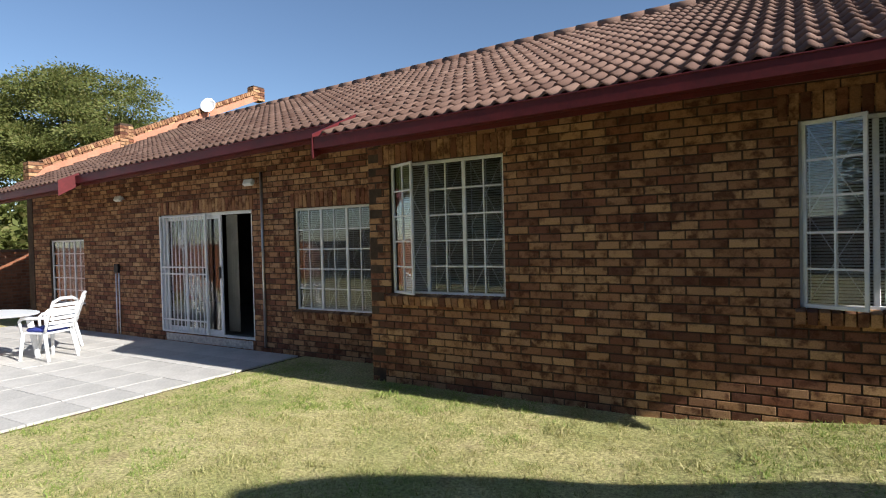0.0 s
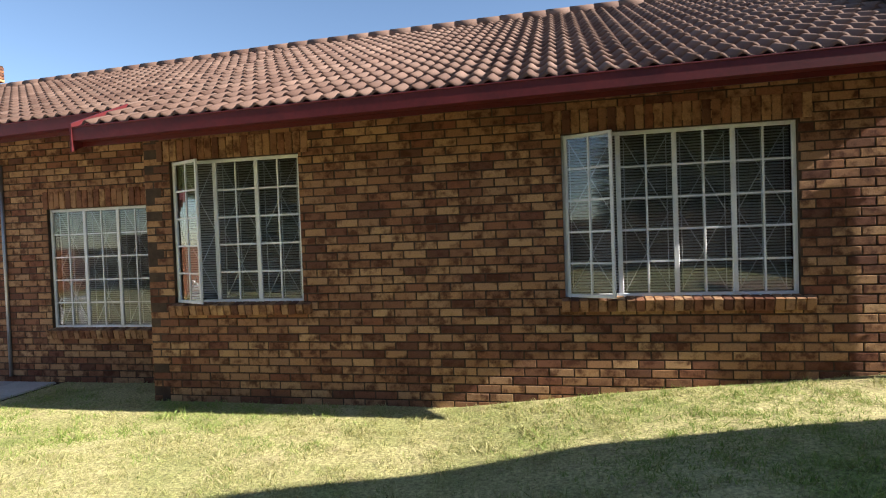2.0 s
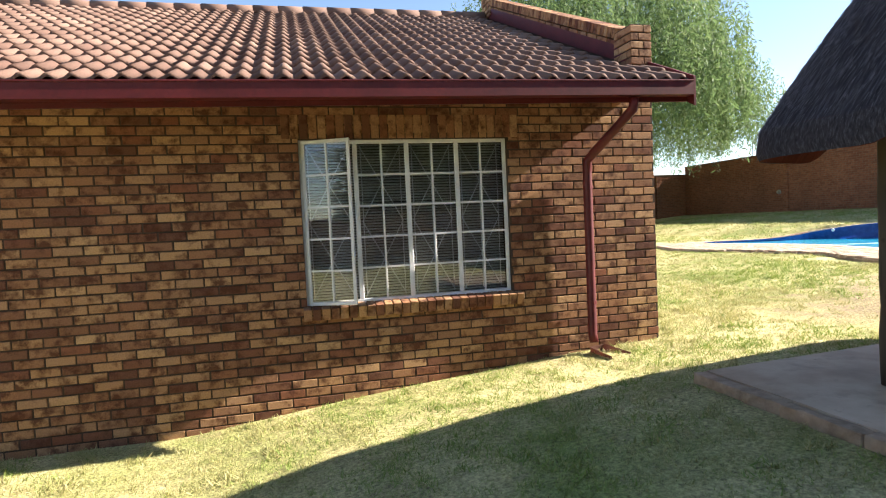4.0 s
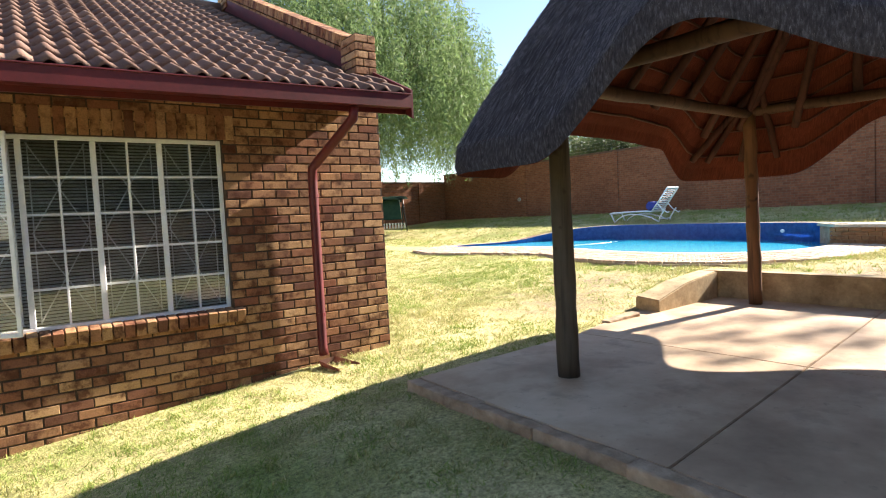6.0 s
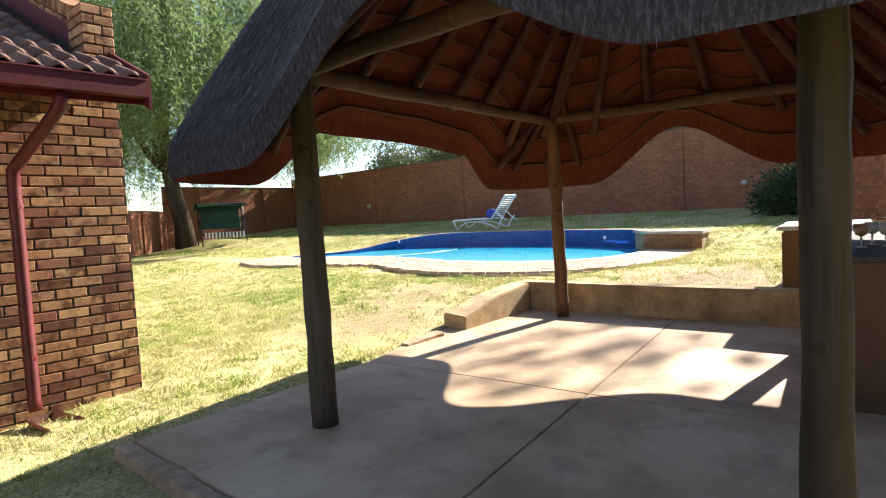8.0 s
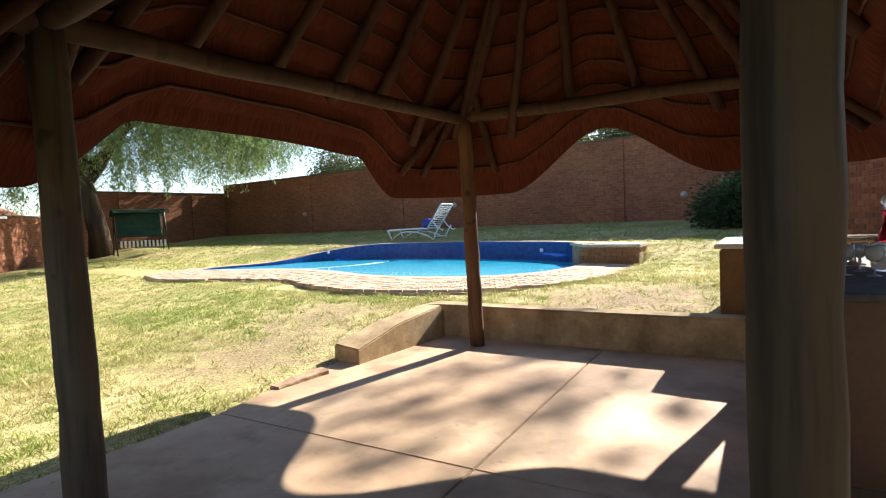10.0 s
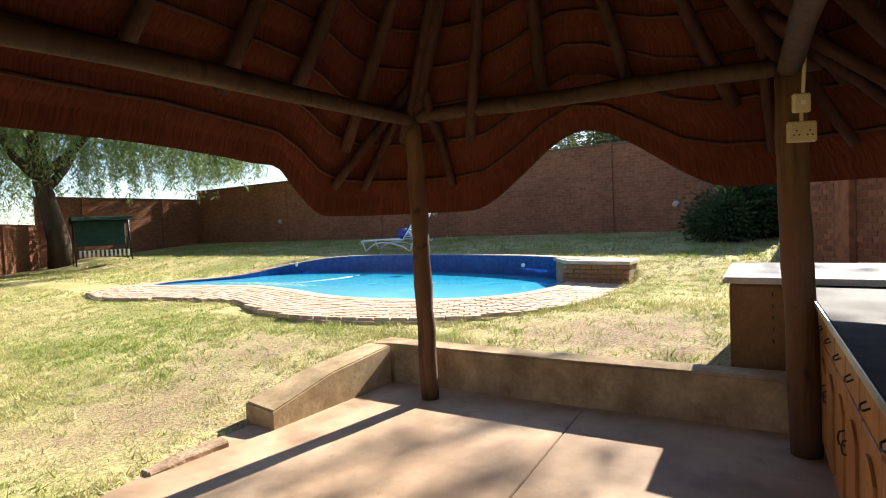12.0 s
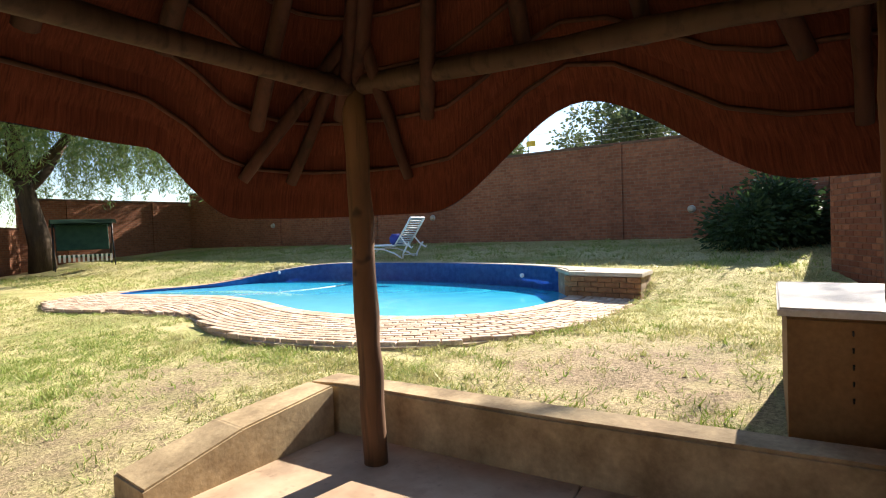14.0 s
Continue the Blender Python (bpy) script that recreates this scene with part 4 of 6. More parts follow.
def quad_slab(name, corners, z0, z1, material, parent, bev=0.012):
    bm = bmesh.new()
    a = [bm.verts.new((*c, z1)) for c in corners]
    b = [bm.verts.new((*c, z0)) for c in corners]
    bm.faces.new(a)
    bm.faces.new(list(reversed(b)))
    for i in range(len(a)):
        bm.faces.new((a[i], b[i], b[(i + 1) % len(a)], a[(i + 1) % len(a)]))
    bmesh.ops.recalc_face_normals(bm, faces=bm.faces)
    bmesh.ops.bevel(bm, geom=[e for e in bm.edges if all(v.co.z > z1 - 1e-4 for v in e.verts)], offset=bev, segments=2, affect="EDGES")
    return part(name, bm, material, parent)


g = 0.004
quad_slab("slab_panel", [(0.95, -3.84 + g), (3.24 - g, -3.55 + g), (3.10 - g, -1.45), (0.97, -1.60)], 0.0, SZ, M_SLAB, slab, 0.005)
quad_slab("slab_panel", [(3.24 + g, -3.55 + g), (6.30, -3.15 + g), (6.20, -1.10), (4.35, -1.12), (3.10 + g, -1.44)], 0.0, SZ, M_SLAB, slab, 0.005)
quad_slab("slab_panel", [(0.90, -7.2), (3.55 - g, -7.0), (3.24 - g, -3.55 - g), (0.95, -3.84 - g)], 0.0, SZ, M_SLAB, slab, 0.005)
quad_slab("slab_panel", [(3.55 + g, -7.0), (6.60, -6.6), (6.30, -3.15 - g), (3.24 + g, -3.55 - g)], 0.0, SZ, M_SLAB, slab, 0.005)
part("joint_fill", boxed(1.0, 6.2, -6.9, -1.6, 0.0, SZ - 0.03), M_MORTAR, slab)
# rough cast edging of the slab on the lawn side: short lengths with ragged joints
rnd = random.Random(12)
yy = -1.60
while yy > -7.0:
    L = rnd.uniform(0.45, 1.25)
    bm = bmesh.new()
    nx, ny, nz = 3, 7, 4
    for i in range(nx + 1):
        for j in range(ny + 1):
            for k in range(nz + 1):
                if i in (0, nx) or j in (0, ny) or k in (0, nz):
                    bm.verts.new((-0.05 + 0.105 * i / nx, -L / 2 + 0.001 + (L - 0.002) * j / ny, 0.0 + (SZ - 0.002) * k / nz))
    bmesh.ops.convex_hull(bm, input=bm.verts)
    bmesh.ops.dissolve_limit(bm, angle_limit=0.01, verts=bm.verts, edges=bm.edges)
    bmesh.ops.bevel(bm, geom=[e for e in bm.edges], offset=0.005, segments=1, affect="EDGES")
    bmesh.ops.subdivide_edges(bm, edges=bm.edges[:], cuts=5, use_grid_fill=True)
    for v in bm.verts:
        q = v.co + Vector((0, yy, 0))
        v.co.x += 0.022 * noise.noise(q * 6) + 0.010 * noise.noise(q * 23)
        v.co.z += (0.008 * noise.noise(q * 11) - 0.004) * (v.co.z > 0.1)
    part("edging_stone", bm, M_EDGE, slab, smooth=True).matrix_basis = pose(0.905 + rnd.uniform(-0.006, 0.006), yy - L / 2, 0.0, 0, 0, rnd.uniform(-1, 1))
    yy -= L


def low_wall():
    w = empty("low_wall", None, "low cream plastered seat wall with a worn sloping end", "wall", kind="structure")
    bm = bmesh.new()
    # east run
    top, outer = 0.63, 0.26
    q = [(6.09, -1.32), (6.16, -3.05), (6.30, -4.9), (6.30 + outer, -4.9), (6.16 + outer, -3.0), (6.09 + outer, -1.06), (6.02, -1.06)]
    a = [bm.verts.new((*p, top)) for p in q]
    b = [bm.verts.new((*p, 0.1)) for p in q]
    bm.faces.new(a)
    for i in range(len(q)):
        bm.faces.new((a[i], b[i], b[(i + 1) % len(q)], a[(i + 1) % len(q)]))
    bmesh.ops.recalc_face_normals(bm, faces=bm.faces)
    bmesh.ops.bevel(bm, geom=[e for e in bm.edges if all(v.co.z > top - 1e-3 for v in e.verts)], offset=0.02, segments=2, affect="EDGES")
    part("seat_wall", bm, M_PLASTER, w)
    # wing that slopes down towards the lawn
    bm = bmesh.new()
    pr = [(4.62, 0.44), (5.25, 0.57), (6.03, 0.632), (6.03, 0.1), (4.62, 0.1)]
    va = [bm.verts.new((x, -1.325 - 0.05 * (6.0 - x) / 1.4, z - 0.03 * (6.0 - x) / 1.4 * (z > 0.3))) for x, z in pr]
    vb = [bm.verts.new((x, -1.06 + 0.01 * (6.0 - x), z)) for x, z in pr]
    bm.faces.new(va)
    bm.faces.new(list(reversed(vb)))
    for i in range(5):
        bm.faces.new((va[i], vb[i], vb[(i + 1) % 5], va[(i + 1) % 5]))
    bmesh.ops.recalc_face_normals(bm, faces=bm.faces)
    bmesh.ops.bevel(bm, geom=[e for e in bm.edges if all(v.co.z > 0.3 for v in e.verts)], offset=0.012, segments=2, affect="EDGES")
    part("sloping_wing", bm, M_PLASTER, w)
    bm = boxed(3.70, 4.26, -0.06, 0.07, -0.05, 0.32, 0.012, pose(0, -1.30, 0, 0, 0, 0))
    bmesh.ops.subdivide_edges(bm, edges=bm.edges[:], cuts=4, use_grid_fill=True)
    for v in bm.verts:
        v.co += 0.016 * noise.noise_vector(v.co * 9) + 0.007 * noise.noise_vector(v.co * 31)
        v.co.z -= 0.05 * (4.26 - v.co.x)
    part("kerb", bm, M_EDGE, w, "broken cement kerb")
    return w


low_wall()


def lapa():
    """Hipped thatch roof on four gum posts: eaves sag at the corners and arch between them."""
    rnd = random.Random(21)
    th = empty("thatched_shelter", None, "open-sided shelter with a grey thatched roof on gum poles", "shelter")
    ce = Vector((3.96, -3.52, 0))
    uang = math.radians(6.2)
    ux, uy = Vector((math.cos(uang), math.sin(uang), 0)), Vector((-math.sin(uang), math.cos(uang), 0))
    HX, HY, RAD = 2.72, 2.13, 0.58
    EAST = 0.84
    # plan outline as a rounded rectangle
    per = []
    N = 208
    sx, sy, arc = 2 * (HX - RAD), 2 * (HY - RAD), RAD * math.pi / 2
    segs = [("l", (HX, -(HY - RAD)), (0, 1), sy), ("a", (HX - RAD, HY - RAD), 0, arc), ("l", (HX - RAD, HY), (-1, 0), sx), ("a", (-(HX - RAD), HY - RAD), 90, arc),
            ("l", (-HX, HY - RAD), (0, -1), sy), ("a", (-(HX - RAD), -(HY - RAD)), 180, arc), ("l", (-(HX - RAD), -HY), (1, 0), sx), ("a", (HX - RAD, -(HY - RAD)), 270, arc)]
    total = sum(s[3] for s in segs)
    centers, acc = [], 0
    for s in segs:
        if s[0] == "a":
            centers.append(acc + s[3] / 2)
        acc += s[3]

    def outline(s):
        s %= total
        x, y = HX, -(HY - RAD)
        for kind, p, d, L in segs:
            if s <= L:
                if kind == "l":
                    x, y = p[0] + d[0] * s, p[1] + d[1] * s
                else:
                    a = math.radians(d) + s / RAD
                    x, y = p[0] + RAD * math.cos(a), p[1] + RAD * math.sin(a)
                break
            s -= L
        # the east side overhangs its posts less than the west side
        return Vector((x * EAST if x > 0 else x, y * 0.965 if y > 0 else y, 0))

    # each corner hangs by its own depth; how far the hang reaches along the short sides differs too
    HANG = (0.57, 0.62, 0.43, 0.50)
    REACH = (0.90, 0.92, 0.98, 1.02)

    def droop(s):
        s %= total
        d, k = min((min(abs(s - c), total - abs(s - c)), j) for j, c in enumerate(centers))
        long_side = abs(outline(s).y) > 0.94 * HY
        t = min(1, max(0, (d - (0.70 if long_side else REACH[k])) / 1.05))
        h = HANG[k] * (1 - t * t * (3 - 2 * t))
        return max(h, 0.19) if long_side else h

    ZT, ZE = 4.85, 2.68
    RX = HX - HY + 0.1

    def surface(s, q, off=0.0):
        e = outline(s)
        r = Vector((max(-RX, min(RX, e.x * 0.45)), 0, 0))
        p = e.lerp(r, q)
        k = droop(s)
        z = ZE - (0.06 if p.x > 0 else 0.0) * min(1, abs(p.x)) * (1 - q) + (ZT - ZE) * q - k * (1 - q) ** 2.6 + 0.16 * math.sin(math.pi * min(1, q * 1.0)) * 0.6
        w = ce + ux * p.x + uy * p.y
        return Vector((w.x, w.y, z - off))

    def sheet(q0, q1, nq, offs, flip, name, material, wob=0.0):
        bm = bmesh.new()
        uvl = bm.loops.layers.uv.new("UVMap")
        grid = []
        for j in range(nq + 1):
            q = q0 + (q1 - q0) * j / nq
            row = []
            for i in range(N):
                s = total * i / N
                p = surface(s, q, offs(q))
                if wob:
                    p += Vector((0, 0, wob * noise.noise(Vector((s * 2.2, q * 22, 3)))))
                row.append(bm.verts.new(p))
            grid.append(row)
        for j in range(nq):
            for i in range(N):
                a, b, c, d = grid[j][i], grid[j][(i + 1) % N], grid[j + 1][(i + 1) % N], grid[j + 1][i]
                f = bm.faces.new((a, b, c, d) if not flip else (d, c, b, a))
                us = [total * i / N, total * (i + 1) / N]
                qs = [2.9 * (q0 + (q1 - q0) * j / nq), 2.9 * (q0 + (q1 - q0) * (j + 1) / nq)]
                uv = [(us[0], qs[0]), (us[1], qs[0]), (us[1], qs[1]), (us[0], qs[1])]
                if flip:
                    uv.reverse()
                for lp, t in zip(f.loops, uv):
                    lp[uvl].uv = t
                f.smooth = True
        return part(name, bm, material, th, smooth=True)

    sheet(0.0, 1.0, 44, lambda q: 0.0, False, "thatch", M_THATCH, 0.004)
    bands = 13

    def under(q):
        f = (q * bands) % 1.0
        return 0.20 - 0.085 * (1 - f) ** 2 * (q > 0.02)

    sheet(0.0, 0.995, 108, under, True, "thatch_lining", M_UNDER, 0.012)
    bm = bmesh.new()
    uvl = bm.loops.layers.uv.new("UVMap")
    top = [bm.verts.new(surface(total * i / N, 0.0, 0.0)) for i in range(N)]
    mid = [bm.verts.new(surface(total * i / N, -0.008, 0.11)) for i in range(N)]
    bot = [bm.verts.new(surface(total * i / N, 0.0, 0.20)) for i in range(N)]
    for r0, r1 in ((top, mid), (mid, bot)):
        for i in range(N):
            f = bm.faces.new((r0[i], r1[i], r1[(i + 1) % N], r0[(i + 1) % N]))
            for lp, e in zip(f.loops, (0, 0, 1, 1)):
                lp[uvl].uv = (total * (i + e) / N, lp.vert.co.z * 2)
    part("thatch_edge", bm, M_THATCH, th, smooth=True)
    # loose straw over the face and along the edge
    sv, sf = [], []

    def straw(p, d, w, L):
        side = d.cross(Vector((0, 0, 1)))
        side = side.normalized() * w if side.length > 1e-4 else Vector((w, 0, 0))
        b0 = len(sv)
        tip = p + d * L
        sv.extend([tuple(p - side), tuple(p + side), tuple(tip), tuple(p + Vector((0, 0, w * 1.5)))])
        sf.extend([(b0, b0 + 1, b0 + 2), (b0 + 1, b0 + 3, b0 + 2), (b0 + 3, b0, b0 + 2)])

    for _ in range(80000):
        s, q = rnd.uniform(0, total), rnd.uniform(0.0, 0.8)
        p0, p1 = surface(s, q), surface(s, max(q - 0.03, -0.01))
        d = ((p1 - p0).normalized() + Vector((rnd.uniform(-0.13, 0.13), rnd.uniform(-0.13, 0.13), rnd.uniform(0.02, 0.14)))).normalized()
        straw(p0 + Vector((0, 0, 0.004)), d, rnd.uniform(0.002, 0.0042), rnd.uniform(0.05, 0.12))
    for _ in range(20000):
        s = rnd.uniform(0, total)
        p0 = surface(s, rnd.uniform(-0.004, 0.02), rnd.uniform(0.0, 0.17))
        p1 = surface(s, -0.02, 0.02)
        d = ((p1 - surface(s, 0.02)).normalized() * 0.7 + Vector((rnd.uniform(-0.2, 0.2), rnd.uniform(-0.2, 0.2), rnd.uniform(-0.75, -0.1)))).normalized()
        straw(p0, d, rnd.uniform(0.0012, 0.0028), rnd.uniform(0.02, 0.055))
    me = quads_mesh("loose_straw", sv, sf, True)
    tagged(link_mesh("loose_straw", me, M_STRAW, th), kind="stuff")
    # laths
    for b in range(1, bands):
        q = b / bands
        bm = bmesh.new()
        n = 66
        pts = [surface(total * i / n, q, 0.205 + 0.010 * noise.noise(Vector((i * 0.7, b, 0)))) + Vector((0, 0, 0.012 * noise.noise(Vector((i * 0.35, b * 3, 7))))) for i in range(n + 1)]
        tube(bm, pts, 0.013, 6, False)
        part("lath", bm, M_LATH, th, smooth=True)
    # rafters
    for i in range(24):
        s = total * (i + 0.5) / 24
        r = rnd.uniform(0.040, 0.052)
        q0 = rnd.uniform(0.13, 0.18)
        pts = [surface(s, q0 + (0.97 - q0) * k / 8, 0.215 + r + 0.01) for k in range(9)]
        # straight pole under the curved lining
        a, z = pts[0], pts[-1]
        low = max(0.0, max(a.lerp(z, k / 8).z - pts[k].z for k in range(9)))
        bm = log(a - Vector((0, 0, low)), z - Vector((0, 0, low)), r, r * 0.8, rnd, 0.008, 8, 9)
        part("rafter", bm, M_RAFTER, th, smooth=True)
    # ridge pole, ring beams and posts
    e0, e1 = ce - ux * RX, ce + ux * RX
    part("ridge_pole", log((e0.x, e0.y, ZT - 0.42), (e1.x, e1.y, ZT - 0.42), 0.06, 0.06, rnd), M_RAFTER, th, smooth=True)
    tops = {}
    for k, (p, rad) in enumerate(((P1, 0.084), (P2, 0.078), (P3, 0.088), (P4, 0.083))):
        lean = Vector(((-0.03, -0.08, -0.01, 0.0)[k], (0.0, 0.0, 0.06, 0.0)[k], 0))
        t = Vector((*p, (2.50, 2.62, 2.58, 2.56)[k])) + lean
        tops[k] = t
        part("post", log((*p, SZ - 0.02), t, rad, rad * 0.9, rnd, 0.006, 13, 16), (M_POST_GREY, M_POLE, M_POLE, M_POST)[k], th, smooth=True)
    for a, b in ((0, 1), (1, 2), (2, 3), (3, 0)):
        d = (tops[b] - tops[a]).normalized() * 0.16
        up = Vector((0, 0, 0.0 if a % 2 == 0 else 0.02))
        part("ring_beam", log(tops[a] - d + up, tops[b] + d + up, 0.062, 0.055, rnd, 0.014, 9, 12), M_BEAM, th, smooth=True)
    # hip poles from the posts to the ridge and the short fan at each corner
    for k in range(4):
        r = e1 if k in (1, 2) else e0
        part("hip_pole", log(tops[k] + Vector((0, 0, 0.02)), (r.x, r.y, ZT - 0.50), 0.055, 0.045, rnd), M_RAFTER, th, smooth=True)
        for dd in (-0.72, -0.25, 0.25, 0.72):
            s = centers[(1, 0, 3, 2)[k]] + dd
            a = surface(s, 0.07, 0.25)
            b = tops[k] + Vector((0, 0, 0.12)) + (Vector((r.x, r.y, ZT - 0.6)) - tops[k]) * 0.12
            part("corner_rafter", log(a, b, 0.034, 0.040, rnd, 0.006, 6, 9), M_RAFTER, th, smooth=True)
    return th


lapa()

# ---- pool ----
pool = empty("water_pool", None, "kidney-shaped garden pool with blue mosaic wall", "pool", kind="structure")


def far_side(x, y):
    """How much the rim is raised here: one along the far wall, none along the near edge."""
    if x > 11.6 and y < 8.3:
        k = (1.0 if x > 11.97 else 0.0) if y < 0.5 else 1.0
        return k if y < 7.2 else max(0.0, 1 - (y - 7.2) / 1.4) if x > 12 else 0.25 * k
    if y > 7.4 and x > 9.6:
        return 0.6 * max(0.0, (x - 11.0) / 2)
    return 0.0


WZ = 0.555
bm = bmesh.new()
vs = [bm.verts.new((x, y, WZ)) for x, y in POOL]
bm.faces.new(vs)
bmesh.ops.triangulate(bm, faces=bm.faces)
w = part("water", bm, M_WATER, pool, "clear turquoise pool water")
bm = bmesh.new()
n = len(POOL)
rim = [0.60 + 0.39 * far_side(*p) for p in POOL]
rim = [sum(rim[(i + k) % n] for k in range(-5, 6)) / 11 if POOL[i][1] > 2 else rim[i] for i in range(n)]
lo = [bm.verts.new((x, y, -0.8)) for x, y in POOL]
hi = [bm.verts.new((x, y, r)) for (x, y), r in zip(POOL, rim)]
for i in range(n):
    bm.faces.new((lo[i], lo[(i + 1) % n], hi[(i + 1) % n], hi[i]))
bmesh.ops.solidify(bm, geom=bm.faces[:], thickness=-0.05)
part("mosaic_wall", bm, M_MOSAIC, pool, "deep blue mosaic pool wall")


def inset(poly, d):
    out, k = [], len(poly)
    cx, cy = sum(p[0] for p in poly) / k, sum(p[1] for p in poly) / k
    for i in range(k):
        (x0, y0), (x1, y1) = poly[i - 1], poly[(i + 1) % k]
        t = Vector((x1 - x0, y1 - y0)).normalized()
        out.append((poly[i][0] + t.y * d, poly[i][1] - t.x * d))
    return out


# the outline runs clockwise or anticlockwise: find the outward side
OUT = 1 if not inside(*inset(POOL, 0.2)[4], POOL) else -1
E1, E2 = inset(POOL, 0.02 * OUT), inset(POOL, 0.30 * OUT)
for i in range(n):
    a, b, c, d = E1[i], E1[(i + 1) % n], E2[(i + 1) % n], E2[i]
    z = (rim[i] + rim[(i + 1) % n]) / 2 + 0.012
    mx, my = [(p + q + r + s) / 4 for p, q, r, s in zip(a, b, c, d)]
    q4 = [((p[0] - mx) * 0.985 + mx, (p[1] - my) * 0.985 + my) for p in (a, b, c, d)]
    quad_slab("coping_stone", q4, z - 0.09, z, M_CAP if rim[i] > 0.75 else M_COPING, pool, 0.006)
# brick paving between pool and lawn
pv = boxed(-0.109, 0.109, -0.051, 0.051, -0.06, 0.0, 0.007)
pvm = bpy.data.meshes.new("paver")
pv.to_mesh(pvm)
pv.free()
pvm.materials.append(M_COPING)
PV = [tuple(v.co) for v in pvm.vertices]
PF = [tuple(p.vertices) for p in pvm.polygons]
rnd = random.Random(31)
mv, mf, count = [], [], 0
for ring in range(1, 17):
    off = 0.32 + 0.115 * (ring - 0.5)
    line = inset(POOL, off * OUT)
    acc = 0.0
    for i in range(n):
        p, q = Vector(line[i]), Vector(line[(i + 1) % n])
        L = (q - p).length
        while acc < L:
            c = p.lerp(q, acc / L)
            acc += 0.232
            if not inside(c.x, c.y, DECK) or inside(c.x, c.y, POOL):
                continue
            if rim[i] > 0.78:
                continue
            a = math.atan2(q.y - p.y, q.x - p.x)
            m = Matrix.Translation((c.x, c.y, 0.612 - 0.002 * ring + rnd.uniform(-0.004, 0.004))) @ Matrix.Rotation(a + rnd.uniform(-0.03, 0.03), 4, "Z") @ Matrix.Rotation(rnd.uniform(-0.012, 0.012), 4, "X")
            if c.y < 1.0 and count < 300:
                o = new("paver", pvm)
                o.parent = pool
                o.matrix_basis = m
                count += 1
            else:
                b0 = len(mv)
                mv += [tuple(m @ Vector(v)) for v in PV]
                mf += [tuple(b0 + i2 for i2 in f) for f in PF]
        acc -= L
me = raw_mesh("pavers", mv, mf)
tagged(link_mesh("pavers", me, M_COPING_M, pool), kind="stuff")
# bed under the pavers, open over the water
bm = bmesh.new()
k = len(POOL)
oute = [bm.verts.new((*p, 0.56)) for p in inset(POOL, 0.03 * OUT)]
outf = []
for i in range(k):
    p, qn = Vector(POOL[i]), Vector(inset(POOL, 1.0 * OUT)[i]) - Vector(POOL[i])
    d = 0.06
    while d < 2.4 and inside(p.x + qn.x * d, p.y + qn.y * d, DECK):
        d += 0.05
    outf.append(bm.verts.new((p.x + qn.x * d, p.y + qn.y * d, 0.545)))
skirt = [bm.verts.new((v.co.x, v.co.y, 0.2)) for v in outf]
for i in range(k):
    j = (i + 1) % k
    bm.faces.new((oute[i], oute[j], outf[j], outf[i]))
    bm.faces.new((outf[i], outf[j], skirt[j], skirt[i]))
bmesh.ops.recalc_face_normals(bm, faces=bm.faces)
part("paving_bed", bm, M_DECK, pool)
# raised block at the end of the far wall
q = [(11.99, -0.60), (11.86, -1.78), (12.55, -1.72), (13.3, 0.12), (13.12, 0.24)]
quad_slab("end_block", q, 0.3, 0.93, M_EDGE, pool, 0.01)
quad_slab("end_block_top", [(11.97, -0.58), (11.83, -1.81), (12.58, -1.75), (13.33, 0.12), (13.10, 0.26)], 0.932, 0.99, M_CAP, pool, 0.012)
for j in range(4):
    for i in range(6):
        f0 = (i * 0.235 - (0.117 if j % 2 else 0)) / 1.264
        f1 = f0 + 0.225 / 1.264
        f0, f1 = max(f0, 0.0), min(f1, 1.0)
        if f1 - f0 < 0.05:
            continue
        a, b = Vector((11.96, -0.52)).lerp(Vector((11.86, -1.78)), f0), Vector((11.96, -0.52)).lerp(Vector((11.86, -1.78)), f1)
        nrm = Vector((-0.997, 0.079))
        quad_slab("brick", [tuple(a), tuple(a + nrm * 0.03), tuple(b + nrm * 0.03), tuple(b)], 0.60 + j * 0.083, 0.60 + j * 0.083 + BH, M_BLOCKBRICK, pool, 0.004)
for (ix, iy) in ((13.25, 0.95), (12.75, 7.75)):
    part("inlet", lathe([(0.045, 0), (0.045, 0.02), (0.02, 0.025)], 12), M_PLASTIC, pool, "white water inlet").matrix_basis = pose(ix - 0.03, iy, 0.80, 0, -90, 0)
bm = bmesh.new()
tube(bm, [(9.8 + i * 0.22, 6.3 - 0.4 * math.sin(i * 0.25) - i * 0.08, WZ + 0.001) for i in range(14)], 0.010, 6)
tagged(link("pool_hose", bm, M_PLASTIC, smooth=True), "white pool cleaner hose floating on the water", "hose")


# ---- boundary walls ----
def boundary(name, a, b, z0, z1, label, piers=0, thick=0.22):
    a, b = Vector((*a, 0)), Vector((*b, 0))
    L = (b - a).length
    ang = math.degrees(math.atan2(b.y - a.y, b.x - a.x))
    w = empty(name, pose(a.x, a.y, 0, 0, 0, ang), label, "wall", kind="structure")
    part("panel", boxed(0, L, 0, thick, z0, z1), M_FARWALL, w)
    part("coping", boxed(-0.02, L + 0.02, -0.02, thick + 0.02, z1 + 0.001, z1 + 0.07, 0.01), M_MORTAR_RED, w)
    for i in range(piers):
        x = L * (i + 0.5) / piers
        part("pier", boxed(x - 0.12, x + 0.12, -0.07, -0.001, z0, z1, 0.005), M_FARWALL, w)
    return w


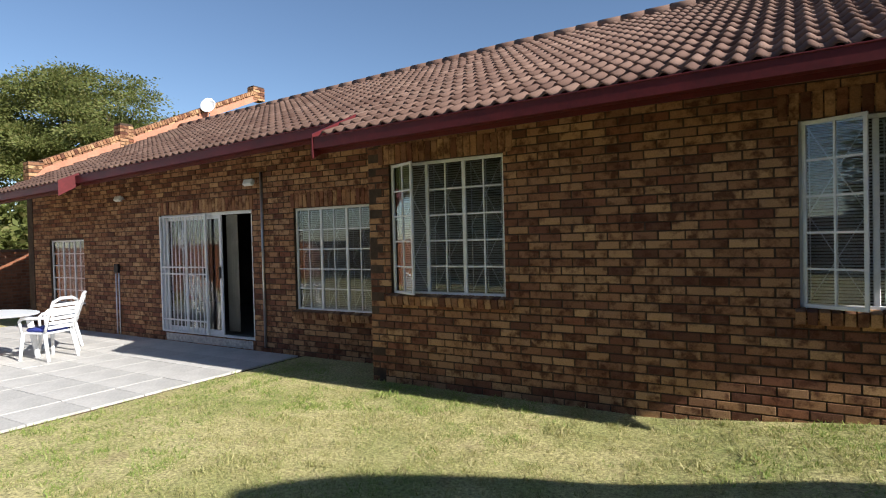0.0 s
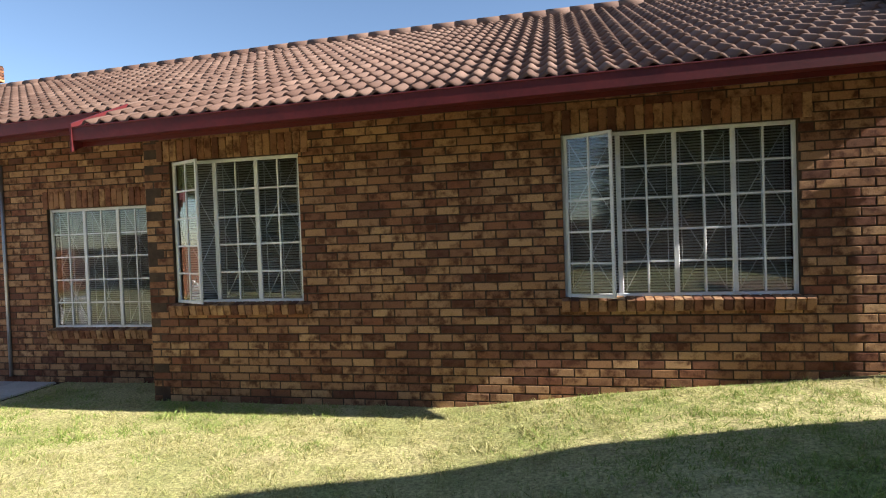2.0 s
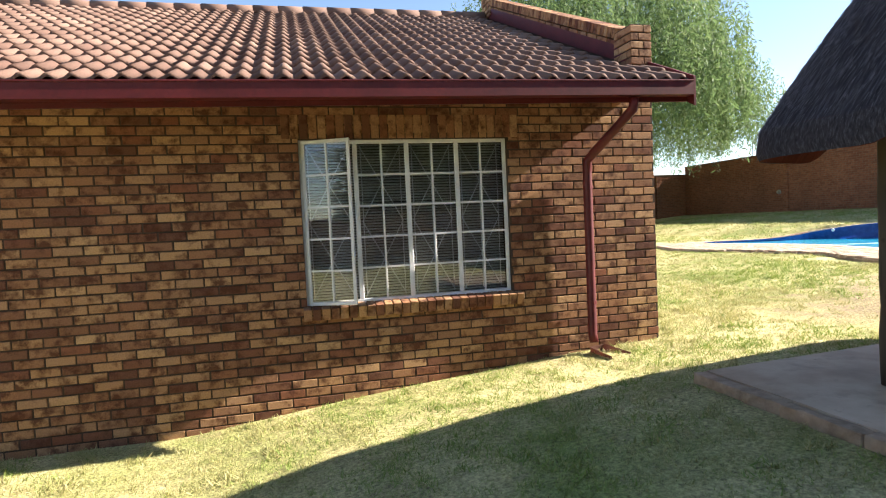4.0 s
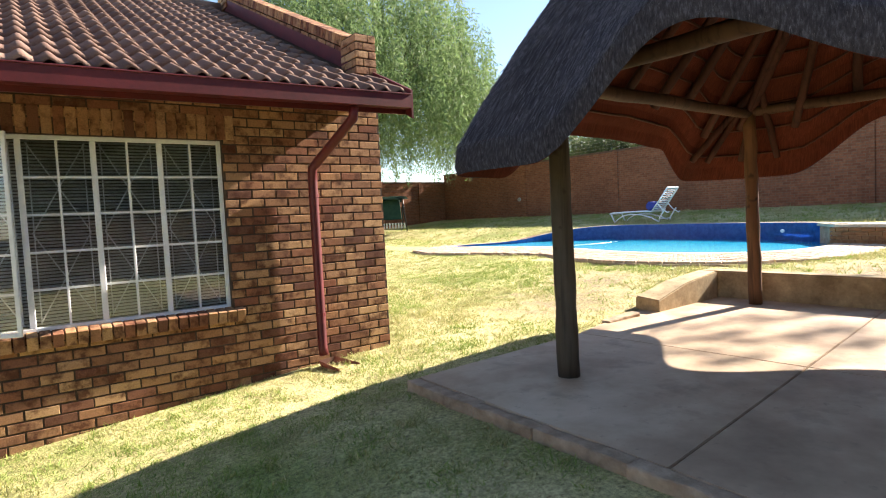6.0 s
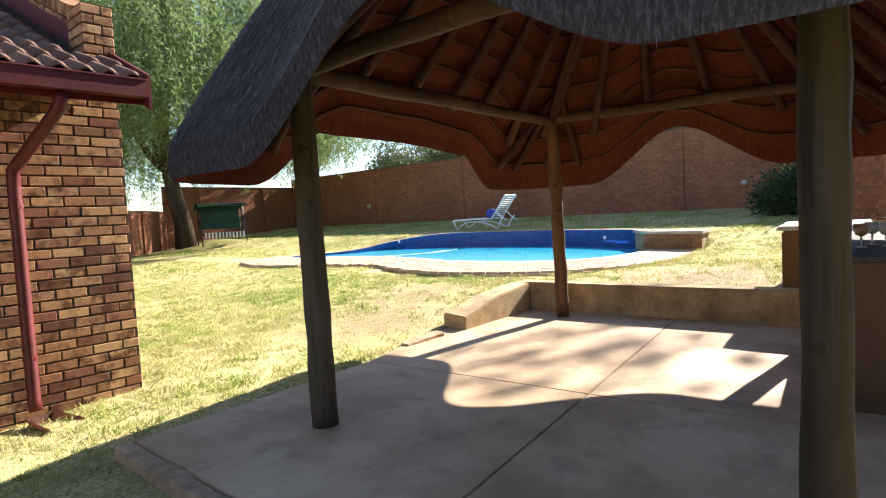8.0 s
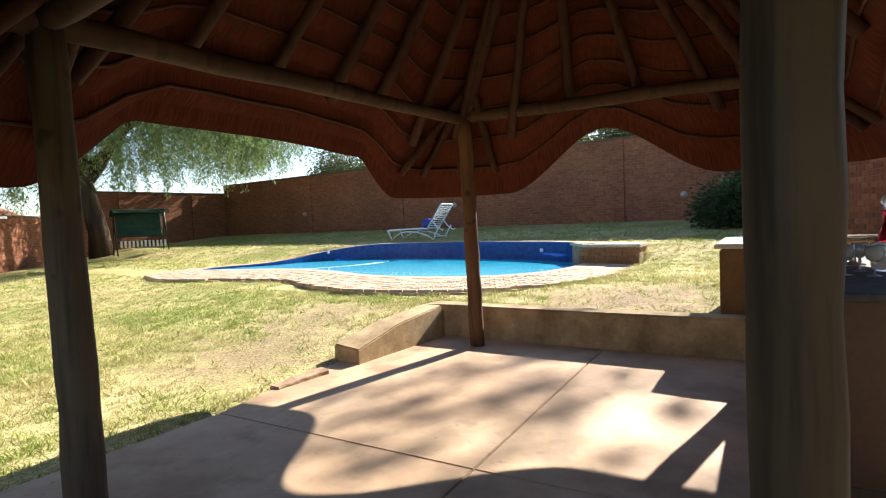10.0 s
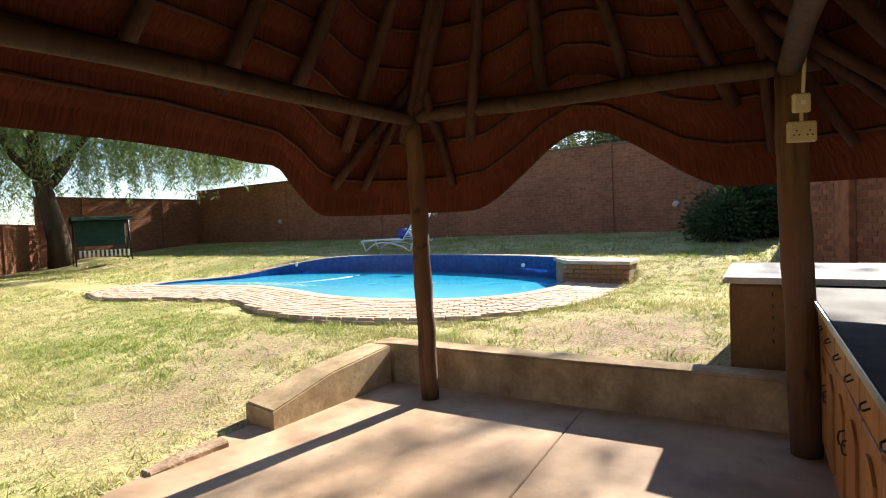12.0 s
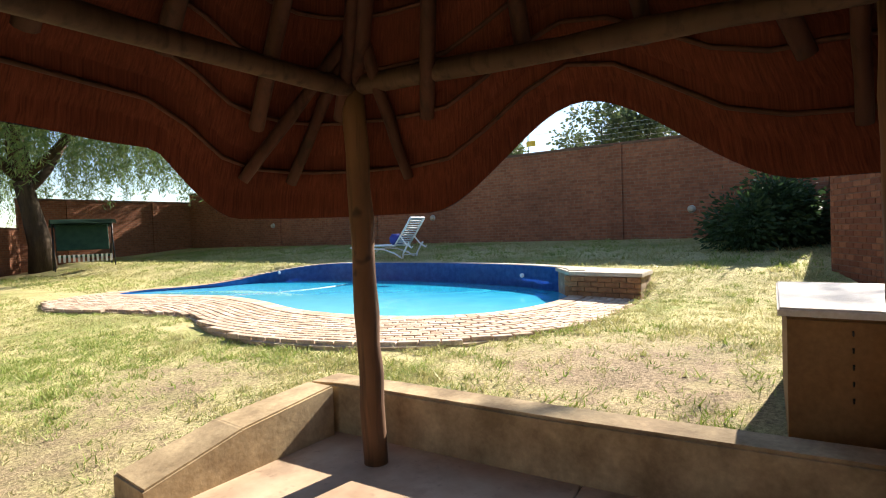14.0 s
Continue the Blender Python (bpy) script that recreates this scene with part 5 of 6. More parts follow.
back_wall = boundary("wall_boundary_east", (18.9, 22.3), (18.9, -3.9), 0.6, 3.92, "high red-brown brick boundary wall in shade", 0)
for y in (0.93, 10.0, 15.5):
    part("pier", boxed(-0.11, 0.11, -0.06, -0.001, 0.6, 3.95, 0.005, pose(22.3 - y, 0, 0)), M_FARWALL, back_wall)
boundary("wall_boundary_north", (11.6, 21.9), (18.9, 22.3), 0.3, 3.5, "brick boundary wall in deep shade", 2)
boundary("wall_boundary_north_west", (1.0, 11.0), (11.6, 21.9), -0.1, 2.35, "brick boundary wall in deep shade", 3)
rb = Vector((7.0, -6.9, 0))
re = Vector((13.4, -4.10, 0))
rl = (re - rb).length
ra = math.degrees(math.atan2(re.y - rb.y, re.x - rb.x))
rwall = brick_wall("wall_boundary_south", rl, 0.3, 2.45, [], Matrix.Translation(re) @ Matrix.Rotation(radians(ra + 180), 4, "Z"), lambda x, z: False, M_REDBRICK, M_MORTAR_RED, label="sunlit red stock brick boundary wall", seed=9)
part("pier", boxed(1.75, 2.15, -0.09, -0.001, 0.3, 2.3, 0.006), M_REDBRICK, rwall)
boundary("wall_boundary_south_east", (18.9, -3.9), (13.4, -4.1), 0.5, 2.45, "red brick boundary wall", 0)
boundary("wall_boundary_south_west", (7.0, -6.9), (6.0, -14.0), -0.5, 2.0, "brick boundary wall behind the lawn", 2)
boundary("wall_boundary_far_south", (6.0, -14.0), (-22, -16.0), -0.6, 1.9, "brick boundary wall behind the lawn", 6)
wp = boundary("wall_boundary_west", (-22, -16.0), (-19.5, 14.0), -0.5, 1.35, "low sunlit brick boundary wall beyond the patio", 4)


# ---- things at the house ----
def downpipe():
    d = empty("downpipe", None, "dark red steel downpipe with a swan neck on the brick wall", "downpipe")
    x = 0.83
    bm = bmesh.new()
    tube(bm, [(1.02, -0.66, 2.60), (1.02, -0.64, 2.50), (0.96, -0.45, 2.36), (0.87, -0.16, 2.16), (x, -0.085, 2.08), (x, -0.075, 1.95), (x, -0.075, 0.30), (x, -0.10, 0.22)], 0.046, 12)
    part("pipe", bm, M_RED, d, smooth=True)
    for z in (0.62, 1.80):
        bm = lathe([(0.051, 0), (0.051, 0.03)], 12)
        part("bracket", bm, M_RED, d).matrix_basis = pose(x, -0.075, z)
    return d


downpipe()
bm = bmesh.new()
sec = [(-0.14, 0.07), (-0.11, 0.0), (0.11, 0.0), (0.14, 0.07)]
for k, (yy, w, zz) in enumerate(((0.0, 0.9, 0.03), (-0.38, 1.15, -0.02))):
    for xs, zs in sec:
        bm.verts.new((xs * w, yy, zs + zz))
bm.verts.ensure_lookup_table()
for i in range(3):
    bm.faces.new((bm.verts[i], bm.verts[i + 1], bm.verts[5 + i], bm.verts[4 + i]))
bm.faces.new((bm.verts[0], bm.verts[3], bm.verts[2], bm.verts[1]))
bmesh.ops.solidify(bm, geom=bm.faces[:], thickness=0.025)
o = link("splash_tile", bm, M_SPLASH)
o.matrix_basis = pose(0.85, -0.11, 0.105, 0, 0, 18) @ Matrix.Scale(0.85, 4)
tagged(o, "red cement gutter splash block on the grass", "splash block")

bm = bmesh.new()
tube(bm, [(-9.16, YA - 0.02, -0.2), (-9.16, YA - 0.02, 2.55)], 0.022, 8)
tagged(link("conduit", bm, M_METAL, smooth=True), "grey vertical pipe on the brick wall", "pipe")
for x in (-13.32, -13.22):
    bm = bmesh.new()
    tube(bm, [(x, YA - 0.02, -0.25), (x, YA - 0.02, 0.95)], 0.012, 8)
    tagged(link("conduit", bm, M_WHITE, smooth=True), "thin white conduit on the brick wall", "pipe", group="conduits")
tagged(link("switch_box", boxed(-13.34, -13.20, YA - 0.05, YA, 0.93, 1.10, 0.01), M_BLACK), "small dark outdoor switch box on the wall", "switch box")


def flood(x, y, z):
    f = empty("floodlight", pose(x, y, z), "small white outdoor floodlight under the eaves", "lamp", group="floodlights")
    part("bracket", boxed(-0.02, 0.02, -0.06, 0.0, -0.02, 0.02), M_WHITE, f)
    part("housing", boxed(-0.10, 0.10, -0.07, 0.0, -0.05, 0.05, 0.012, pose(0, -0.07, -0.02, -25)), M_PLASTIC, f)
    return f


flood(-9.35, YA, 2.40)
flood(-13.0, YA, 2.35)


def dish():
    d = empty("satellite_dish", pose(-16.5, 5.3, 4.95, 0, 0, 30) @ Matrix.Scale(0.5, 4), "white satellite dish behind the parapet", "satellite dish")
    part("mast", bar((0, 0, -0.6), (0, 0, 0.55), 0.03), M_METAL, d)
    bm = lathe([(0.02, 0.0), (0.2, 0.025), (0.36, 0.09), (0.44, 0.15), (0.44, 0.16), (0.36, 0.105), (0.2, 0.04), (0.02, 0.015)], 28)
    part("reflector", bm, M_PLASTIC, d, smooth=True).matrix_basis = pose(0, -0.05, 0.95, 75, 0, 0)
    part("arm", bar((0, -0.05, 0.55), (0, -0.65, 0.75), 0.015), M_METAL, d)
    part("receiver", boxed(-0.04, 0.04, -0.72, -0.6, 0.72, 0.80, 0.01), M_PLASTIC, d)


dish()


# ---- patio furniture ----
def plastic_chair():
    c = empty("garden_chair", None, "white moulded plastic garden armchair on the patio", "chair", "chairs round the table")
    part("seat", boxed(-0.23, 0.23, -0.22, 0.22, 0.40, 0.43, 0.012), M_PLASTIC, c)
    for sx in (-1, 1):
        part("leg", tube(bmesh.new(), [(sx * 0.27, -0.25, 0.0), (sx * 0.24, -0.21, 0.41)], [0.022, 0.03], 8), M_PLASTIC, c)
        part("leg", tube(bmesh.new(), [(sx * 0.25, 0.30, 0.0), (sx * 0.225, 0.21, 0.41)], [0.022, 0.03], 8), M_PLASTIC, c)
        part("armrest", tube(bmesh.new(), [(sx * 0.25, -0.22, 0.41), (sx * 0.275, -0.23, 0.60), (sx * 0.275, -0.18, 0.645), (sx * 0.27, 0.12, 0.655), (sx * 0.24, 0.26, 0.66)], [0.02, 0.024, 0.026, 0.026, 0.02], 8), M_PLASTIC, c, smooth=True)
        part("back_post", tube(bmesh.new(), [(sx * 0.225, 0.21, 0.41), (sx * 0.235, 0.29, 0.66), (sx * 0.20, 0.37, 0.90)], 0.02, 8), M_PLASTIC, c, smooth=True)
    part("top_rail", tube(bmesh.new(), [(-0.20, 0.37, 0.89), (-0.1, 0.385, 0.94), (0.1, 0.385, 0.94), (0.20, 0.37, 0.89)], 0.024, 8), M_PLASTIC, c, smooth=True)
    for k in range(6):
        z = 0.50 + k * 0.068
        y = 0.235 + (z - 0.42) * 0.29
        part("slat", boxed(-0.21, 0.21, y - 0.006, y + 0.006, z - 0.024, z + 0.024, 0.004), M_PLASTIC, c)
    return c


def cushion(name, m, mat, lab):
    bm = boxed(-0.21, 0.21, -0.20, 0.20, 0.0, 0.06, 0.025)
    o = link(name, bm, mat, smooth=True)
    o.matrix_basis = m
    tagged(o, lab, "cushion")


PZ = -0.262
ch = plastic_chair()
ch.matrix_basis = pose(-11.95, -1.15, PZ, 0, 0, -75)
copy_thing(ch, pose(-12.55, -0.72, PZ, 0, 0, -32))
copy_thing(ch, pose(-14.1, -1.5, PZ, 0, 0, 95))
copy_thing(ch, pose(-12.2, -3.2, PZ, 0, 0, -140))
cushion("cushion", pose(-11.95, -1.15, PZ + 0.432, 0, 0, -75), M_BLUE, "blue and white seat cushion on a garden chair")
cushion("cushion", pose(-14.1, -1.5, PZ + 0.432, 0, 0, 95), M_CUSHRED, "red patterned cushion on a garden chair")


def table():
    t = empty("garden_table", pose(-12.6, -1.62, PZ, 0, 0, 12), "white oval plastic garden table on the patio", "table")
    bm = lathe([(0.40, 0.0), (0.50, 0.01), (0.52, 0.025), (0.52, 0.04), (0.02, 0.045)], 32)
    bmesh.ops.transform(bm, matrix=Matrix.Translation((0, 0, 0.68)) @ Matrix.Diagonal((1.45, 0.95, 1, 1)), verts=bm.verts)
    part("tabletop", bm, M_PLASTIC, t)
    for sx in (-1, 1):
        for sy in (-1, 1):
            part("leg", tube(bmesh.new(), [(sx * 0.50, sy * 0.32, 0.0), (sx * 0.40, sy * 0.26, 0.69)], [0.035, 0.05], 8), M_PLASTIC, t)


table()


# ---- kitchen counter under the thatch ----
CM = pose(3.74, -4.995, SZ, 0, 0, 6.6)


def counter():
    L = 3.20
    xs = 0.04
    for i in range(4):
        w = (L - 0.12) / 4
        cab = empty("cabinet", CM @ pose(xs + i * w, 0, 0), "varnished pine floor cabinet with black drop handles", "cabinet", "counter cabinets")
        part("body", boxed(0.0, w - 0.004, -0.56, -0.02, 0.0, 0.90, 0.003), M_WOOD, cab)
        for k in range(2):
            xa, xb = 0.012 + k * w / 2, w / 2 - 0.012 + k * w / 2
            bm = bmesh.new()
            box(bm, xa, xb, -0.018, 0.002, 0.06, 0.68, 0.004)
            dr = part("door", bm, M_WOOD, cab)
            bm = bmesh.new()
            n = 14
            arch = [(xa + 0.06, 0.12), (xb - 0.06, 0.12)] + [(xb - 0.06 - (xb - xa - 0.12) * j / n, 0.55 + 0.06 * math.sin(math.pi * j / n)) for j in range(n + 1)]
            va = [bm.verts.new((x, 0.003, z)) for x, z in arch]
            vb = [bm.verts.new((x, 0.014, z)) for x, z in arch]
            bm.faces.new(vb)
            for j in range(len(arch)):
                bm.faces.new((va[j], va[(j + 1) % len(arch)], vb[(j + 1) % len(arch)], vb[j]))
            bmesh.ops.recalc_face_normals(bm, faces=bm.faces)
            part("raised_panel", bm, M_WOOD, dr)
            xh = xb - 0.05 if k == 0 else xa + 0.05
            part("handle", tube(bmesh.new(), [(xh, 0.004, 0.485), (xh, 0.026, 0.478), (xh, 0.031, 0.45), (xh, 0.026, 0.422), (xh, 0.004, 0.415)], 0.0045, 6), M_BLACK, dr, "black drop handle")
            dw = part("drawer_front", boxed(xa, xb, -0.018, 0.006, 0.70, 0.86, 0.006), M_WOOD, cab)
            xm = (xa + xb) / 2
            part("handle", tube(bmesh.new(), [(xm - 0.042, 0.006, 0.79), (xm - 0.038, 0.026, 0.778), (xm, 0.031, 0.770), (xm + 0.038, 0.026, 0.778), (xm + 0.042, 0.006, 0.79)], 0.0045, 6), M_BLACK, dw, "black drop handle")
    end = empty("end_panel", CM, "plain brown painted end panel of the counter", "panel")
    part("board", boxed(0.0, 0.035, -0.57, -0.015, 0.085, 0.90, 0.003), M_BROWN, end)
    part("plinth", boxed(0.004, 0.034, -0.565, -0.03, 0.0, 0.083, 0.002), M_BROWN, end)
    part("edge_strip", boxed(-0.003, 0.036, -0.0145, -0.006, 0.03, 0.898, 0.002), M_CAP, end, "pale worn edge strip")
    top = empty("worktop", CM, "dark grey laminate worktop with a pale edge", "worktop")
    part("top", boxed(-0.03, L, -0.62, 0.035, 0.902, 0.94, 0.006), M_TOP, top)
    part("edging", boxed(-0.03, L, 0.036, 0.042, 0.904, 0.938), M_METAL, top, "pale metal edging strip")


counter()


def goblet(x, y, mat=None):
    gl = empty("wine_glass", CM @ pose(x, y, 0.94), "cut-glass goblet standing on the worktop", "glass", "glasses on the counter")
    part("bowl", lathe([(0.012, 0.075), (0.035, 0.09), (0.046, 0.12), (0.044, 0.16), (0.041, 0.16), (0.043, 0.12), (0.03, 0.095), (0.005, 0.085)], 16), mat or M_CRYSTAL, gl, smooth=True)
    part("stem", lathe([(0.006, 0.008), (0.005, 0.04), (0.009, 0.055), (0.006, 0.078)], 10), M_CRYSTAL, gl, smooth=True)
    part("foot", lathe([(0.035, 0.0), (0.034, 0.004), (0.008, 0.012)], 16), M_CRYSTAL, gl, smooth=True)


for k, (x, y) in enumerate(((0.62, -0.10), (0.72, -0.24), (0.86, -0.17), (0.66, -0.36), (0.95, -0.33))):
    goblet(x, y, M_AMBER if k == 0 else None)
dec = empty("decanter", CM @ pose(0.98, -0.46, 0.94) @ Matrix.Scale(1.25, 4), "ruby and clear cut-glass decanter with a stopper", "decanter")
part("body", lathe([(0.055, 0.0), (0.062, 0.02), (0.064, 0.09), (0.05, 0.13)], 18), M_CRYSTAL, dec, smooth=True)
part("shoulder", lathe([(0.05, 0.131), (0.03, 0.17), (0.019, 0.21), (0.019, 0.26), (0.026, 0.268)], 18), M_RUBY, dec, "ruby glass neck", smooth=True)
part("stopper", lathe([(0.012, 0.269), (0.012, 0.285), (0.026, 0.305), (0.02, 0.33), (0.004, 0.34)], 12), M_CRYSTAL, dec, smooth=True)
bowl = empty("fruit_bowl", CM @ pose(1.35, -0.34, 0.94), "amber cut-glass footed bowl on the worktop", "bowl")
part("bowl", lathe([(0.03, 0.07), (0.10, 0.10), (0.155, 0.155), (0.165, 0.175), (0.158, 0.176), (0.145, 0.155), (0.09, 0.108), (0.01, 0.085)], 24), M_AMBER, bowl, smooth=True)
part("foot", lathe([(0.07, 0.0), (0.068, 0.006), (0.02, 0.02), (0.016, 0.05), (0.03, 0.069)], 18), M_CRYSTAL, bowl, smooth=True)


# block outside the low wall
def braai_block():
    b = empty("braai_block", None, "plastered outdoor block, sides coloured as in shade, cement top coloured as sunlit", "block")
    q = [(6.70, -4.13), (8.10, -3.97), (8.10, -5.4), (6.70, -5.5)]
    # shade is in the body colour, sun brightness in the paler top
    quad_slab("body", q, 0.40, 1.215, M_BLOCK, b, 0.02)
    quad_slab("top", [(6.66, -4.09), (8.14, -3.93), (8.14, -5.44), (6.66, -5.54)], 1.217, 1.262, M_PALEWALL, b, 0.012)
    for k in range(5):
        z = 0.80 + k * 0.085
        part("hook", tube(bmesh.new(), [(6.70, -4.42, z), (6.655, -4.42, z - 0.005), (6.64, -4.42, z + 0.02)], 0.005, 5), M_BLACK, b)


braai_block()


# sockets on the post by the counter
def socket():
    c = Vector((5.86, -4.66, 0))
    m = pose(c.x - 0.03, c.y + 0.045, 0, 0, 0, -62)
    s = empty("wall_socket", m, "cream surface-mounted double socket and switch on a post", "socket")
    part("socket_box", boxed(-0.075, 0.075, -0.115, -0.075, 2.12, 2.235, 0.008), M_CREAMBOX, s)
    part("switch_box", boxed(-0.045, 0.045, -0.115, -0.075, 2.285, 2.39, 0.008), M_CREAMBOX, s)
    for x in (-0.035, 0.035):
        for dx, dz in ((0, 0.018), (-0.013, -0.006), (0.013, -0.006)):
            part("pin_hole", bar((x + dx, -0.1165, 2.165 + dz), (x + dx, -0.113, 2.165 + dz), 0.005, 8), M_BLACK, s)
    part("rocker", boxed(-0.012, 0.012, -0.121, -0.1155, 2.325, 2.35, 0.002), M_PLASTIC, s)
    part("conduit", tube(bmesh.new(), [(0.0, -0.095, 2.236), (0.0, -0.095, 2.284)], 0.01, 8), M_CREAMBOX, s)
    part("conduit", tube(bmesh.new(), [(0.01, -0.095, 2.391), (0.015, -0.10, 2.52), (0.03, -0.08, 2.60)], 0.01, 8), M_CREAMBOX, s)


socket()


# ---- garden things ----
LOUNGE = pose(15.03, 5.06, 1.02, 0, 0, 91)


def lounger():
    l = empty("sun_lounger", LOUNGE, "white tubular sun lounger with its slatted back raised", "lounger")
    # local x from the raised head (0) to the foot (2.05)
    for sy in (-0.30, 0.30):
        part("rail", tube(bmesh.new(), [(0.42, sy, 0.36), (1.2, sy, 0.37), (1.75, sy, 0.355), (2.0, sy, 0.34), (2.06, sy, 0.32)], 0.024, 8), M_PLASTIC, l, smooth=True)
        part("leg", tube(bmesh.new(), [(1.86, sy, 0.0), (1.94, sy, 0.16), (2.02, sy, 0.33)], 0.024, 8), M_PLASTIC, l, smooth=True)
        part("leg", tube(bmesh.new(), [(0.22, sy, 0.0), (0.18, sy, 0.16), (0.06, sy, 0.34), (-0.02, sy, 0.44)], 0.024, 8), M_PLASTIC, l, smooth=True)
        part("arched_brace", tube(bmesh.new(), [(1.85, sy, 0.05), (1.72, sy, 0.15), (1.52, sy, 0.25), (1.25, sy, 0.29), (0.85, sy, 0.26), (0.48, sy, 0.16), (0.24, sy, 0.03)], 0.022, 8), M_PLASTIC, l, smooth=True)
        part("strut", tube(bmesh.new(), [(0.26, sy, 0.60), (0.10, sy, 0.42), (-0.10, sy, 0.30), (-0.14, sy, 0.34)], 0.02, 8), M_PLASTIC, l, smooth=True)
        part("back_rail", tube(bmesh.new(), [(0.46, sy, 0.36), (0.20, sy, 0.68), (-0.10, sy, 1.08)], 0.026, 8), M_PLASTIC, l, smooth=True)
    part("top_rail", bar((-0.10, -0.30, 1.08), (-0.10, 0.30, 1.08), 0.026), M_PLASTIC, l)
    part("foot_rail", bar((2.06, -0.30, 0.32), (2.06, 0.30, 0.32), 0.024), M_PLASTIC, l)
    part("axle", bar((0.18, -0.30, 0.12), (0.18, 0.30, 0.12), 0.016), M_PLASTIC, l)
    for k in range(12):
        f = (k + 0.5) / 12
        part("slat", boxed(-0.020, 0.020, -0.28, 0.28, -0.005, 0.005, 0, pose(0.46 - 0.56 * f, 0, 0.36 + 0.72 * f, 0, 52, 0)), M_PLASTIC, l)
    for k in range(20):
        x = 0.52 + k * 0.076
        part("slat", boxed(x - 0.024, x + 0.024, -0.28, 0.28, 0.362, 0.374), M_PLASTIC, l)


lounger()
bm = boxed(-0.19, 0.17, -0.2, 0.2, 0.0, 0.30, 0.10)
o = link("towel", bm, M_BLUE, smooth=True)
o.matrix_basis = LOUNGE @ pose(0.62, 0.02, 0.376, 0, 0, 0)
tagged(o, "bundled blue towel lying on the sun lounger", "towel")


def swing_seat():
    s = empty("swing_seat", pose(12.4, 18.3, 0.78, 0, 0, -17), "green canopied garden swing seat with a striped cushion", "swing seat")
    for sx in (-0.92, 0.92):
        part("side_frame", tube(bmesh.new(), [(sx, -0.55, 0.0), (sx, -0.12, 1.0), (sx, 0.0, 1.72), (sx, 0.18, 1.0), (sx, 0.55, 0.0)], 0.024, 8), M_BLACK, s, smooth=True)
        part("hanger", bar((sx * 0.93, 0.0, 1.66), (sx * 0.9, -0.1, 0.55), 0.012), M_BLACK, s)
    part("top_bar", bar((-0.92, 0, 1.72), (0.92, 0, 1.72), 0.024), M_BLACK, s)
    bm = bmesh.new()
    prof = [(-0.62, 1.66), (-0.3, 1.80), (0.1, 1.83), (0.5, 1.66), (0.5, 1.55)]
    a = [bm.verts.new((-1.0, y, z)) for y, z in prof]
    b = [bm.verts.new((1.0, y, z)) for y, z in prof]
    for i in range(4):
        bm.faces.new((a[i], b[i], b[i + 1], a[i + 1]))
    bmesh.ops.solidify(bm, geom=bm.faces[:], thickness=0.015)
    part("canopy", bm, M_GREEN, s)
    part("backrest", boxed(-0.82, 0.82, 0.0, 0.06, 0.0, 0.95, 0.02, pose(0, 0.05, 0.72, -12)), M_GREEN, s)
    part("seat", boxed(-0.82, 0.82, -0.52, 0.04, 0.46, 0.54, 0.02), M_GREEN, s)
    for k in range(12):
        x = -0.78 + k * 0.142
        part("stripe", boxed(x - 0.035, x + 0.035, -0.56, -0.525, 0.30, 0.56, 0.006), M_STRIPE, s, "white hanging cushion stripe")


swing_seat()


def wash_line():
    w = empty("washing_line", pose(5.55, 12.6, 0.30), "white steel washing line post on the lawn", "washing line")
    part("post", bar((0, 0, 0), (0, 0, 1.86), 0.04), M_WHITE, w)
    part("cross_arm", boxed(-0.65, 0.65, -0.025, 0.025, 1.84, 1.90, 0.005), M_WHITE, w)
    for k in range(4):
        x = -0.6 + k * 0.4
        part("wire", bar((x, 0, 1.88), (x - 2.6, 5.5, 1.95), 0.004, 5), M_METAL, w)


wash_line()
for y, z, zz in ((-0.95, 2.07, 2.07), (7.35, 2.18, 2.18), (15.9, 2.2, 2.2)):
    l = empty("wall_lamp", pose(18.9, y, z), "round white bulkhead lamp on the boundary wall", "lamp", "bulkhead lamps")
    part("base", lathe([(0.10, 0), (0.10, 0.03), (0.08, 0.04)], 16), M_METAL, l).matrix_basis = pose(0, 0, 0, 0, -90)
    part("globe", lathe([(0.085, 0.04), (0.08, 0.08), (0.05, 0.11), (0.005, 0.12)], 16), M_CAP, l, smooth=True).matrix_basis = pose(0, 0, 0, 0, -90)

# electric fence along the top of the boundary wall
fence = empty("electric_fence", None, "thin wire security fence on top of the wall", "fence")
for k in range(12):
    y = -3.2 + k * 2.3
    part("bracket", bar((18.98, y, 3.98), (18.98, y, 4.55), 0.012, 6), M_BLACK, fence)
for z in (4.12, 4.26, 4.40, 4.52):
    part("wire", bar((18.98, -3.4, z), (18.98, 22.3, z), 0.003, 4), M_METAL, fence)
part("warning_sign", boxed(18.90, 18.91, 3.42, 3.72, 4.18, 4.34), simple("yellow_sign", (0.75, 0.45, 0.03), (0.8, 0.5, 0.05), 4, 0.5), fence, "small yellow warning sign")

# neighbour's house beyond the boundary
nb = empty("neighbour_house", pose(7.0, 28.0, 0, 0, 0, 24), "neighbouring house with a faded pink roof beyond the wall", "house")
part("wall", boxed(-9, 5, 0, 7, 0, 2.75), M_PALEWALL, nb)
bm = bmesh.new()
for pts in (((-9.6, -0.7, 2.7), (5.6, -0.7, 2.7), (5.6, 3.5, 4.1), (-9.6, 3.5, 4.1)), ((-9.6, 3.5, 4.1), (5.6, 3.5, 4.1), (5.6, 7.7, 2.7), (-9.6, 7.7, 2.7))):
    bm.faces.new([bm.verts.new(p) for p in pts])
bmesh.ops.solidify(bm, geom=bm.faces[:], thickness=0.15)
part("roof", bm, M_PINK, nb)
